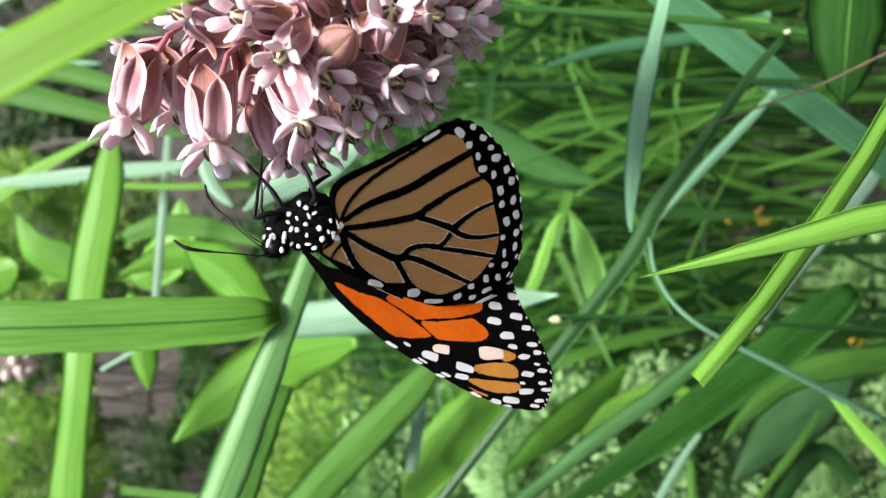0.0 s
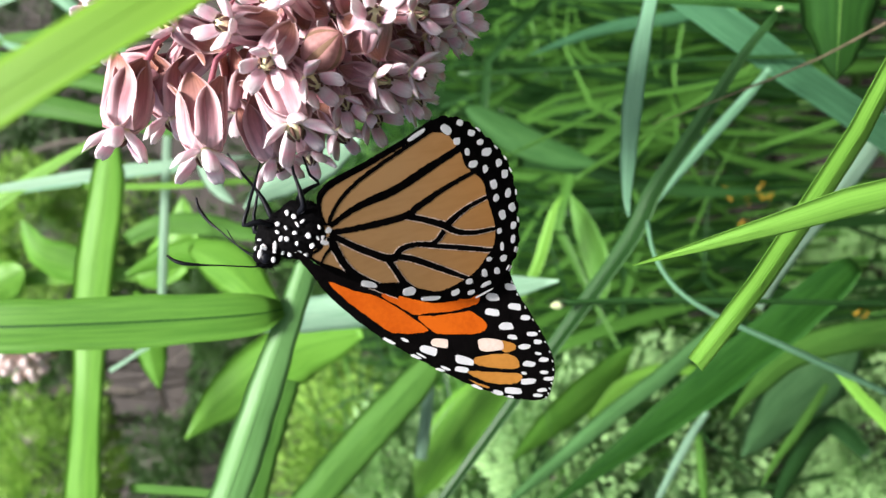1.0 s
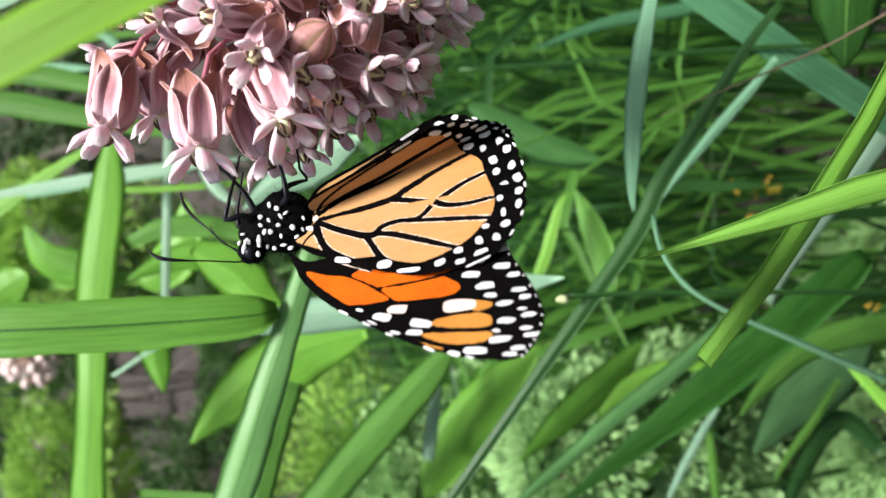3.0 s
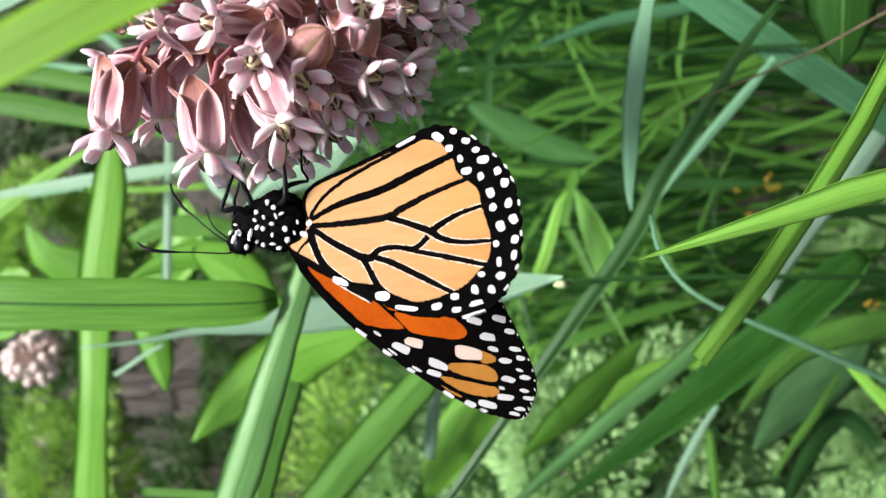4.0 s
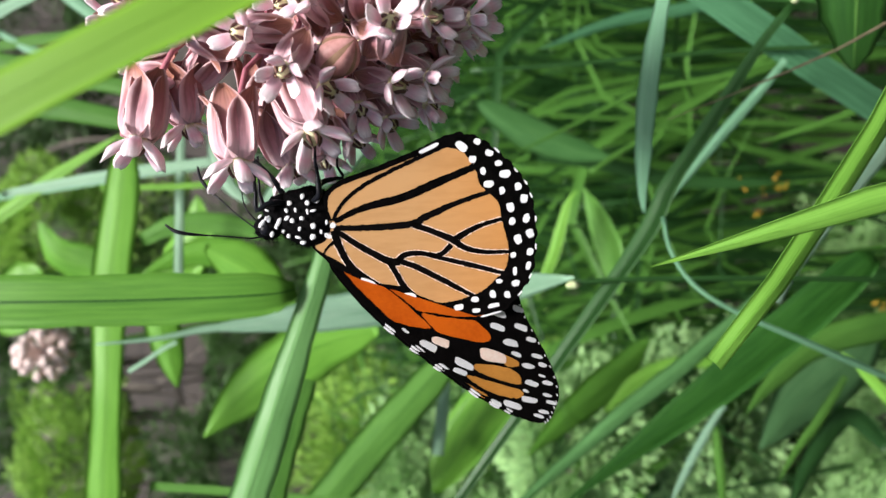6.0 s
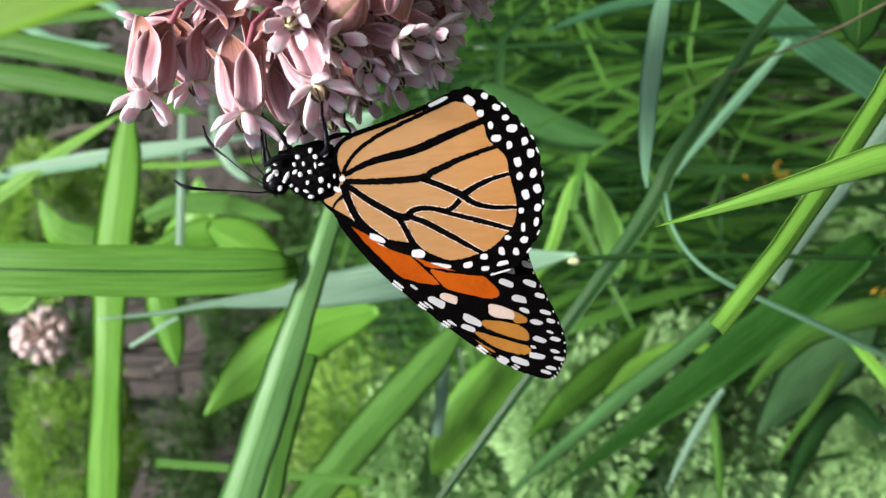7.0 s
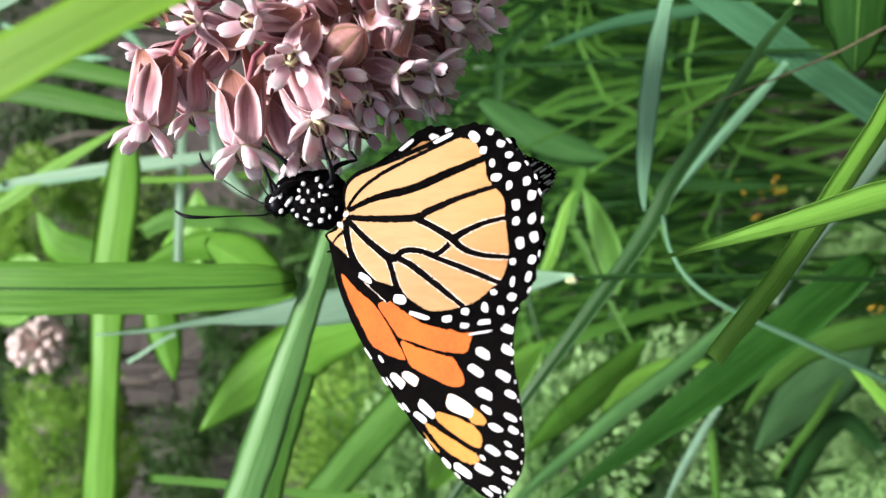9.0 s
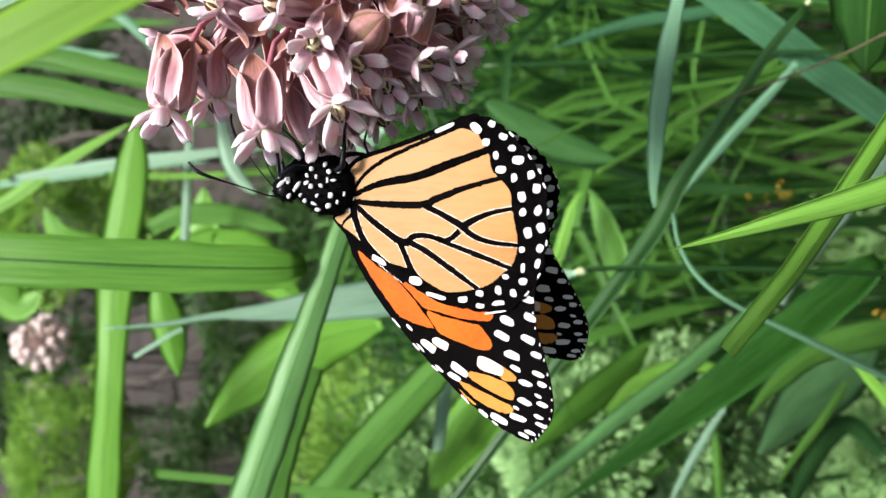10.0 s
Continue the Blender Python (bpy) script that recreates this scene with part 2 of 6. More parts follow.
def ribbon(points, width, profile, fold=0.25, twist=(0, 0), n=28, thick=0.0003, wave=0.0, facing=FACING, curl=0.0, seed=0):
    """A blade or leaf: a folded, tapering strip with thickness, along a smooth curve."""
    c = spline(points, n)
    tan = unit(np.gradient(c, axis=0))
    s = np.linspace(0, 1, n + 1)
    side = unit(np.cross(tan, facing))
    nor = np.cross(side, tan)
    nor = nor * np.sign((nor @ facing))[:, None]
    ang = np.radians(np.interp(s, np.linspace(0, 1, len(twist)), twist))[:, None]
    side, nor = side * np.cos(ang) + nor * np.sin(ang), nor * np.cos(ang) - side * np.sin(ang)
    half = 0.5 * width * np.interp(s, *zip(*profile))
    u = np.linspace(-1, 1, 7)
    rng = np.random.RandomState(seed)
    ph = rng.uniform(0, 6, 4)
    ripple = wave * (np.sin(s[:, None] * 23 + ph[0]) * (u > 0) + np.sin(s[:, None] * 19 + ph[1]) * (u < 0)) * u ** 2
    edge = 1 + 0.03 * np.sin(s * 31 + ph[2]) + 0.02 * np.sin(s * 67 + ph[3])
    front = c[:, None] + side[:, None] * (u * half[:, None] * edge[:, None])[..., None]
    lift = -fold * np.abs(u) * half[:, None] - curl * u ** 2 * half[:, None] + ripple * width
    front = front + nor[:, None] * lift[..., None]
    back = front - nor[:, None] * thick
    m = len(u)
    verts = np.concatenate([front.reshape(-1, 3), back.reshape(-1, 3)])
    length = np.linalg.norm(np.diff(c, axis=0), axis=1).sum()
    uv = np.stack([np.broadcast_to(u * 0.5 + 0.5, (n + 1, m)) + 3.7 * (seed % 17), np.broadcast_to(s[:, None] * length * 12, (n + 1, m))], -1).reshape(-1, 2)
    k, faces = (n + 1) * m, []
    for i in range(n):
        for j in range(m - 1):
            a = i * m + j
            faces.append((a, a + 1, a + m + 1, a + m))
            faces.append((k + a, k + a + m, k + a + m + 1, k + a + 1))
        for j in (0, m - 1):
            a = i * m + j
            faces.append((a, a + m, k + a + m, k + a))
    for i in (0, n):
        for j in range(m - 1):
            a = i * m + j
            faces.append((a, a + 1, k + a + 1, k + a))
    return verts, faces, np.concatenate([uv, uv])


def tube(points, radii, n=16, sides=8):
    """A round tapering stem along a smooth curve."""
    c = spline(points, n)
    tan = unit(np.gradient(c, axis=0))
    ref = np.array((0.3, 0.9, 0.2)) if abs(tan[0] @ np.array((0.3, 0.9, 0.2))) < 0.85 else np.array((1.0, 0, 0))
    a = unit(np.cross(tan, ref))
    b = np.cross(tan, a)
    r = np.interp(np.linspace(0, 1, n + 1), np.linspace(0, 1, len(radii)), radii)
    ang = np.linspace(0, 2 * math.pi, sides, endpoint=False)
    ring = c[:, None] + r[:, None, None] * (np.cos(ang)[:, None] * a[:, None] + np.sin(ang)[:, None] * b[:, None])
    faces = [(i * sides + j, i * sides + (j + 1) % sides, (i + 1) * sides + (j + 1) % sides, (i + 1) * sides + j) for i in range(n) for j in range(sides)]
    faces += [tuple(range(sides))[::-1], tuple(n * sides + j for j in range(sides))]
    uv = np.stack([np.broadcast_to(np.linspace(0, 1, sides), (n + 1, sides)), np.broadcast_to(np.linspace(0, 1, n + 1)[:, None], (n + 1, sides))], -1)
    return ring.reshape(-1, 3), faces, uv.reshape(-1, 2)


LONG = ((0, 0.55), (0.3, 0.95), (0.55, 1.0), (0.8, 0.72), (0.93, 0.34), (1, 0.02))
EVEN = ((0, 1.0), (0.5, 1.0), (1, 1.0))
LANCE = ((0, 0.12), (0.1, 0.55), (0.3, 0.95), (0.45, 1.0), (0.7, 0.78), (0.88, 0.4), (1, 0.02))


def rooted(points, drop=0.25):
    """The curve with a lower end that bends down to the ground."""
    p, q = np.array(points[0]), np.array(points[1])
    way = unit(p - q)
    low = p + way * min(0.12, 0.4 * p[2])
    low[2] = min(low[2], p[2] * 0.8)
    foot = np.array((low[0] + way[0] * drop * 0.4, max(low[1] + 0.1, low[1] + way[1] * drop * 0.4 + 0.05), ground_height(low[0], low[1] + 0.1) - 0.01))
    return [tuple(foot), tuple(0.5 * (foot + low) + 0.1 * way * low[2]), tuple(low), *points]


def ground_height(x, y):
    bank = max(0.0, y - 2.6)
    return 0.16 * bank ** 1.5 / (1 + 0.05 * bank) + 0.03 * math.sin(2.1 * x + 0.7) * math.sin(1.7 * y) if y < 60 else 18.0


def blade(points, width, material, profile=LONG, fold=0.25, twist=(0, 0), label="", root=True, rib=True, wave=0.01, name="grass_blade", category="grass", group="grass blades", seed=0, curl=0.0, n=36, thick=0.0003, rib_ink=None, rib_wide=0.035):
    """One grass blade or leaf, with its midrib, rooted in the ground."""
    base = points[0]
    pts = rooted(points) if root else points
    if root:
        # the given profile serves the given stretch; below it the blade keeps its width
        a = np.array(pts)
        seg = np.linalg.norm(np.diff(a, axis=0), axis=1)
        s0 = seg[:3].sum() / seg.sum()
        profile = [(0, 0.5 * profile[0][1])] + [(s0 + (1 - s0) * s, w) for s, w in profile]
    v, f, uv = ribbon(pts, width, profile, fold, twist, n=n, wave=wave, curl=curl, seed=seed, thick=thick)
    o = np.array(pts[0])
    ob = tagged(new(name, mesh(name, v - o, f, material, uv)), label, category, group)
    ob.location = o
    if rib:
        c = spline(pts, n)
        v2, f2, uv2 = ribbon(c + FACING * 0.00006, width * rib_wide, profile, 0.0, twist, n=n, thick=0.00015, seed=seed)
        part("midrib", mesh("midrib", v2 - o, f2, rib_ink or material, uv2), None, ob)
    return ob


# ---- ground ----
def build_ground():
    xs = np.unique(np.r_[np.linspace(-4, 4, 61), np.linspace(-60, 60, 41)])
    ys = np.unique(np.r_[np.linspace(-3, 8, 80), np.linspace(-60, 60, 41)])
    verts = [(x, y, ground_height(x, y)) for y in ys for x in xs]
    m = len(xs)
    faces = [(i * m + j, i * m + j + 1, (i + 1) * m + j + 1, (i + 1) * m + j) for i in range(len(ys) - 1) for j in range(m - 1)]
    tagged(new("ground", mesh("ground", verts, faces, SOIL)), "dark brown soil bank under weeds and grass", "ground", kind="structure")


build_ground()


def leaves_mesh(places, size, seed, shape=2.2):
    """Many small folded leaves at the given places, as vertices and faces."""
    rng = np.random.RandomState(seed)
    n = len(places)
    d = unit(rng.normal(size=(n, 3)))
    e = unit(np.cross(d, rng.normal(size=(n, 3))))
    g = np.cross(d, e)
    s = size * rng.uniform(0.6, 1.4, (n, 1))
    p = np.asarray(places)
    v = np.stack([p, p + s * shape * 0.45 * d + s * 0.5 * e + s * 0.12 * g, p + s * shape * d, p + s * shape * 0.45 * d - s * 0.5 * e + s * 0.12 * g], 1)
    faces = []
    for i in range(n):
        a = 4 * i
        faces += [(a, a + 1, a + 2), (a, a + 2, a + 3)]
    return v.reshape(-1, 3), faces


def bush(x, y, z, rx, ry, rz, n, size, material, seed, label):
    rng = np.random.RandomState(seed)
    q = unit(rng.normal(size=(n, 3))) * rng.uniform(0.2, 1, (n, 1)) ** 0.4
    lump = 1 + 0.35 * np.sin(3 * q[:, :1] + seed) * np.sin(4 * q[:, 1:2] + 2 * seed) + 0.25 * np.sin(7 * q[:, 2:] + seed)
    p = q * lump * (rx, ry, rz)
    base = ground_height(x, y)
    root = thing("bush", label, "bush", "bushes on the bank")
    root.location = (x, y, base - 0.02)
    v, f = leaves_mesh(p + (0, 0, z - base), size, seed)
    part("crown", mesh("crown", v, f, material, smooth=False), None, root)
    for i in range(3):
        a = rng.uniform(0, 6.28)
        tip = (0.5 * rx * math.cos(a), 0.5 * ry * math.sin(a), z - base + 0.3 * rz)
        part("branch", mesh("branch", *tube([(0, 0, -0.02), (0.2 * tip[0], 0.2 * tip[1], 0.5 * tip[2]), tip], (0.012, 0.009, 0.004), 8, 6)[:2], BARK), None, root)


for i, (p, r, n, size, mat_, lab) in enumerate((
    ((-0.764, 2.9173, 1.3134), (0.28, 0.2, 0.22), 6600, 0.012, BUSH_LIME, "yellow-green leafy bush on the brown bank"),
    ((-0.5501, 3.3435, 1.3147), (0.2, 0.2, 0.13), 3600, 0.012, BUSH_GREEN, "small dull green bush on the brown bank"),
    ((0.0639, 3.1417, 1.3452), (0.25, 0.2, 0.35), 7200, 0.012, BUSH_LIME, "light green leafy bush behind the meadow"),
    ((0.353, 3.7893, 1.37), (0.3, 0.2, 0.3), 5400, 0.013, BUSH_GREEN, "dark green bush behind the meadow"),
    ((-0.7229, 2.5297, 0.8332), (0.2, 0.2, 0.2), 5400, 0.011, BUSH_GREEN, "dark green low bush on the bank"),
    ((0.8978, 3.6147, 1.4752), (0.5, 0.3, 0.4), 7800, 0.014, BUSH_GREEN, "dark green bush behind the meadow"),
    ((-0.2278, 2.6816, 0.6657), (0.3, 0.2, 0.25), 7200, 0.012, BUSH_GREEN, "dull green bush behind the meadow"),
    ((0.3849, 2.5899, 0.4138), (0.7, 0.3, 0.25), 10800, 0.013, BUSH_GREEN, "dull green bush behind the meadow"),
    ((-0.5723, 1.8639, 0.4658), (0.25, 0.2, 0.25), 7800, 0.011, BUSH_LIME, "light green leafy bush in the meadow"),
    ((-0.4628, 1.3468, 0.2147), (0.25, 0.2, 0.25), 9000, 0.009, BUSH_LIME, "light green leafy weeds in the meadow"),
    ((-0.0833, 3.1152, 0.9798), (0.2, 0.2, 0.2), 4500, 0.012, BUSH_GREEN, "dull green bush behind the meadow"),
    ((-0.1903, 0.6229, 0.5063), (0.07, 0.05, 0.06), 6272, 0.0045, BUSH_PALE, "pale green small-leaved weeds low in the meadow"),
    ((-0.2108, 0.632, 0.5899), (0.07, 0.05, 0.06), 6272, 0.0045, BUSH_PALE, "pale green small-leaved weeds low in the meadow"),
    ((-0.2283, 0.6178, 0.4339), (0.06, 0.05, 0.06), 6272, 0.0045, BUSH_PALE, "pale green small-leaved weeds low in the meadow"),
    ((-0.2468, 0.7808, 0.7061), (0.05, 0.05, 0.05), 4480, 0.0045, BUSH_PALE, "pale green small-leaved weeds low in the meadow"),
    ((-0.2791, 0.841, 0.4331), (0.12, 0.08, 0.10), 8063, 0.0056, BUSH_PALE, "pale green small-leaved weeds low in the meadow"),
    ((-0.2644, 0.7401, 0.302), (0.10, 0.08, 0.14), 8063, 0.0056, BUSH_PALE, "pale green small-leaved weeds low in the meadow"),
    ((-0.3086, 0.9457, 0.5746), (0.12, 0.08, 0.10), 8063, 0.0056, BUSH_PALE, "pale green small-leaved weeds low in the meadow"),
    ((-0.22, 0.57, 0.262), (0.07, 0.05, 0.08), 6000, 0.0045, BUSH_PALE, "pale green small-leaved weeds low in the meadow"),
    ((-0.247, 0.638, 0.313), (0.07, 0.05, 0.08), 6000, 0.0045, BUSH_PALE, "pale green small-leaved weeds low in the meadow"),
    ((-0.079, 0.684, 0.146), (0.10, 0.06, 0.10), 6000, 0.0056, BUSH_PALE, "pale green small-leaved weeds low in the meadow"),
    ((-0.3681, 4.7761, 1.7421), (0.5, 0.3, 0.4), 7200, 0.017, BUSH_GREEN, "dark green bush on the bank"),
    ((-1.0806, 5.2309, 1.8224), (0.5, 0.3, 0.3), 7200, 0.017, BUSH_GREEN, "dark green bush on the bank"),
)):
    bush(*p, *r, n, size, mat_, 11 + i, lab)


def undergrowth(count, xr, yr, high, size, seed):
    """A carpet of small leaves close over the soil."""
    r = np.random.RandomState(seed)
    q = np.stack([r.uniform(*xr, count), r.uniform(*yr, count), r.uniform(0, 1, count) ** 2 * high], 1)
    gap = np.sin(1.7 * q[:, 0] + 0.8) * np.sin(1.3 * q[:, 1] + 0.4) + 0.5 * np.sin(4.1 * q[:, 0] - 2.3 * q[:, 1])
    away = np.hypot(q[:, 0], q[:, 1] - 0.6) - 1.6
    q = q[r.uniform(0, 1, count) > np.clip(away * 0.35, 0, 0.9) + 0.25 * gap * (away > 0)]
    q[:, 2] += [ground_height(x, y) for x, y in q[:, :2]]
    v, f = leaves_mesh(q, size, seed)
    tagged(new("undergrowth", mesh("undergrowth", v, f, GROUND_GREEN, smooth=False)), "low dark green undergrowth covering the soil", "plants", kind="stuff")


undergrowth(60000, (-3.6, 3.6), (-2.6, 4.2), 0.14, 0.018, 5)


def leaf_litter(count, seed):
    """Dry leaves and scraps strewn over the bank."""
    r = np.random.RandomState(seed)
    q = np.stack([r.uniform(-2.6, 2.6, count), r.uniform(2.2, 4.6, count), r.uniform(0.0, 0.03, count)], 1)
    q[:, 2] += [ground_height(x, y) for x, y in q[:, :2]]
    v, f = leaves_mesh(q, 0.014, seed, 2.6)
    tagged(new("leaf_litter", mesh("leaf_litter", v, f, LITTER, smooth=False)), "dry grey-brown leaf litter strewn over the bank", "leaves", kind="stuff")


leaf_litter(9000, 8)


# dead wood on the bank
def dead_branch(points, radius, seed):
    o = np.array(points[0])
    v, f, _ = tube([np.array(p) - o for p in points], (radius, radius * 0.8, radius * 0.3), 16, 8)
    rng = np.random.RandomState(seed)
    v = v + rng.normal(0, radius * 0.08, v.shape)
    ob = tagged(new("dead_branch", mesh("dead_branch", v, f, BARK)), "grey-brown dead branch lying on the bank", "branch", "dead branches")
    ob.location = o


for i, (pts, r) in enumerate((
    ([(-0.7133, 3.2831, 1.4413), (-0.6268, 3.0571, 1.1127), (-0.6578, 2.9795, 0.8995), (-0.5318, 2.991, 0.6386)], 0.02),
    ([(-0.534, 3.0007, 0.9577), (-0.7138, 2.8765, 0.9089), (-0.8444, 2.7405, 0.8276)], 0.014),
    ([(-0.5079, 3.7526, 1.5617), (-0.5043, 3.5422, 1.2759), (-0.4689, 3.4294, 0.9659)], 0.03),
    ([(-0.6425, 2.5407, 0.5709), (-0.6057, 2.4903, 0.4325), (-0.6149, 2.4399, 0.2941)], 0.025),
    ([(0.5594, 4.0938, 1.6218), (0.5825, 3.8919, 1.3596), (0.5033, 3.6779, 1.0641)], 0.03),
    ([(-0.5846, 3.0635, 1.4227), (-0.5249, 2.9683, 1.1611), (-0.5547, 2.8663, 0.8809)], 0.009),
    ([(-0.6682, 2.9173, 1.3134), (-0.6108, 2.8649, 1.1694), (-0.6395, 2.7929, 0.9715)], 0.007),
    ([(-0.4768, 2.806, 1.0075), (-0.381, 2.7602, 0.8816), (-0.3044, 2.7274, 0.7916)], 0.006),
    ([(-0.5725, 2.7798, 0.9355), (-0.5629, 2.7405, 0.8276), (-0.5246, 2.6947, 0.7016)], 0.008),
    ([(-0.7714, 2.6666, 0.9169), (-0.6057, 2.659, 0.8961), (-0.4768, 2.6477, 0.865)], 0.006),
    ([(-0.5531, 3.2978, 1.4815), (-0.5318, 3.2101, 1.2407), (-0.5531, 3.1298, 1.0199)], 0.022),
    ([(0.6151, 3.6389, 1.5416), (0.5915, 3.5502, 1.2981), (0.6386, 3.4535, 1.0323)], 0.014),
    ([(0.3557, 3.3964, 1.46), (0.422, 3.3208, 1.2524), (0.3955, 3.215, 0.9618)], 0.010),
)):
    dead_branch(pts, r, i)


# ---- meadow grass behind ----
def grass_stuff(name, count, seed, xr, yr, hr, wr, material, label):
    rng = np.random.RandomState(seed)
    V, F, U, k = [], [], [], 0
    for i in range(count):
        x, y = rng.uniform(*xr), rng.uniform(*yr)
        h, w = rng.uniform(*hr), rng.uniform(*wr)
        a, lean = rng.uniform(0, 6.28), rng.uniform(0.02, 1) ** 2 * 0.75 * h
        z = ground_height(x, y)
        dx, dy = math.cos(a) * lean, 0.5 * math.sin(a) * lean
        bend = rng.uniform(0.3, 1.0)
        pts = [(x, y, z - 0.01), (x + 0.2 * dx, y + 0.2 * dy, z + 0.5 * h), (x + 0.6 * dx, y + 0.6 * dy, z + h * (1 - 0.12 * bend)), (x + 1.25 * dx, y + 1.25 * dy, z + h * (1 - 0.05 * bend - 0.2 * bend * lean / h))]
        c = spline(pts, 10)
        t = unit(np.gradient(c, axis=0))
        f2 = unit(np.array((rng.normal(0, 0.6), -1, rng.normal(0.3, 0.4))))
        side = unit(np.cross(t, f2))
        half = 0.5 * w * np.interp(np.linspace(0, 1, 11), *zip(*LONG))[:, None]
        nor = np.cross(side, t)
        v = np.stack([c - side * half + nor * half * 0.3, c, c + side * half + nor * half * 0.3], 1).reshape(-1, 3)
        V.append(v)
        U.append(np.stack([np.tile((0, 0.5, 1.0), 11) + i % 13, np.repeat(np.linspace(0, 8, 11), 3)], 1))
        for s in range(10):
            b = k + 3 * s
            F += [(b, b + 1, b + 4, b + 3), (b + 1, b + 2, b + 5, b + 4)]
        k += 33
    tagged(new(name, mesh(name, np.concatenate(V), F, material, np.concatenate(U))), label, "grass", kind="stuff")


# deep_grass is darkened to carry the shade in the gaps of dense growth
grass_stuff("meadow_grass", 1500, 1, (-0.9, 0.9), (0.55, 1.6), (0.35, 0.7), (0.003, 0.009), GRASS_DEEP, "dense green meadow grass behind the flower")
grass_stuff("meadow_grass", 260, 2, (-0.7, 0.7), (0.6, 1.3), (0.4, 0.7), (0.005, 0.014), GRASS_MID, "dense blue-green meadow grass behind the flower")
grass_stuff("meadow_grass", 900, 3, (-1.6, 1.6), (1.4, 3.0), (0.3, 0.7), (0.005, 0.014), GRASS_MID, "green meadow grass farther off")
grass_stuff("meadow_grass", 90, 4, (-0.5, 0.5), (0.6, 1.1), (0.4, 0.66), (0.004, 0.009), GRASS_MID, "light green meadow grass behind the flower")
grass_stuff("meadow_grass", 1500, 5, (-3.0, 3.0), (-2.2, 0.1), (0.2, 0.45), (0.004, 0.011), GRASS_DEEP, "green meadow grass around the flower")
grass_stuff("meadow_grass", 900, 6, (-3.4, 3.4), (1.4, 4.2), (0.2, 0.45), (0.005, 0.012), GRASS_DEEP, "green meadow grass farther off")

# ---- grass blades and leaves that stand out ----
blade([(0.0067, 0.0956, 0.7767), (0.005, 0.0987, 0.7824), (0.0017, 0.1076, 0.7921), (-0.0022, 0.1172, 0.804), (-0.0055, 0.1244, 0.815)], 0.0058, GRASS_BRIGHT, ((0, 1.0), (0.3, 1), (0.55, 0.72), (0.8, 0.36), (1, 0.02)), 0.2, (15, 25), "bright green narrow grass blade with a pointed tip", seed=1)
blade([(0.0561, 0.1418, 0.7048), (0.0288, 0.141, 0.7319), (0.0028, 0.1394, 0.7567), (-0.0166, 0.1404, 0.774), (-0.0298, 0.142, 0.7871)], 0.006, GRASS_BRIGHT, ((0, 1.0), (0.5, 1), (0.9, 0.9), (1, 0.8)), 0.35, (10, 10), "bright green grass blade with a cut-off end", seed=2)
blade([(-0.1385, 0.3147, 0.7588), (-0.126, 0.3104, 0.7451), (-0.1053, 0.3012, 0.7162), (-0.0721, 0.2866, 0.6702), (-0.0389, 0.273, 0.6275), (-0.0222, 0.2666, 0.607), (-0.0186, 0.2652, 0.6028)], 0.0205, GRASS_BROAD, ((0, 0.02), (0.12, 0.08), (0.2, 0.22), (0.3, 0.46), (0.5, 0.85), (0.65, 1), (0.9, 0.95), (0.96, 0.8), (1, 0.4)), 0.15, (0, 0), "broad dark green grass blade folded over at its end", root=False, seed=3)
blade([(-0.1408, 0.2926, 0.8293), (-0.0938, 0.2774, 0.797), (-0.0479, 0.2624, 0.7655), (-0.0032, 0.2486, 0.7347), (0.0155, 0.2448, 0.7256), (0.0277, 0.2413, 0.7175), (0.0487, 0.236, 0.7037), (0.0655, 0.2316, 0.6928), (0.0754, 0.2281, 0.6851), (0.0812, 0.2266, 0.68)], 0.0068, GRASS_DEEP, ((0, 0.5), (0.3, 0.6), (0.5, 0.85), (0.66, 1.05), (0.8, 0.8), (0.92, 0.55), (1, 0.4)), 0.45, (0, 25), "long green grass blade that springs from a stem joint", root=False, seed=4)
blade([(0.1008, 0.2193, 0.7367), (0.0882, 0.2199, 0.7391), (0.0806, 0.2203, 0.7406), (0.0617, 0.2215, 0.7451), (0.0427, 0.2223, 0.7484), (0.025, 0.2227, 0.7505), (0.0123, 0.2228, 0.7514), (0.0056, 0.2226, 0.751)], 0.0069, GRASS_SAGE, ((0, 0.55), (0.25, 0.7), (0.4, 0.9), (0.6, 1), (0.8, 0.8), (0.93, 0.45), (1, 0.15)), 0.03, (-12, -6), "blue-green upright grass blade with a narrow tip", root=False, seed=5)
blade([(0.0041, 0.2271, 0.7405), (-0.0077, 0.2265, 0.7386), (-0.0195, 0.2241, 0.7321), (-0.0296, 0.2213, 0.7187), (-0.0452, 0.2197, 0.6849), (-0.0672, 0.2227, 0.6346)], 0.003, GRASS_SAGE, ((0, 0.5), (0.4, 0.6), (0.7, 1), (1, 0.8)), 0.3, (0, 20), "thin pale green curling grass tip", root=False, seed=45)
blade([(-0.0156, 0.2371, 0.4989), (0.0175, 0.2552, 0.5487), (0.0422, 0.2672, 0.5816), (0.0656, 0.2749, 0.6174), (0.0866, 0.2808, 0.6481), (0.1085, 0.2905, 0.6747), (0.1291, 0.2993, 0.6989), (0.1523, 0.3099, 0.728)], 0.0152, GRASS_BLUE, EVEN, 0.12, (0, 0), "broad blue-green grass blade behind", seed=6)
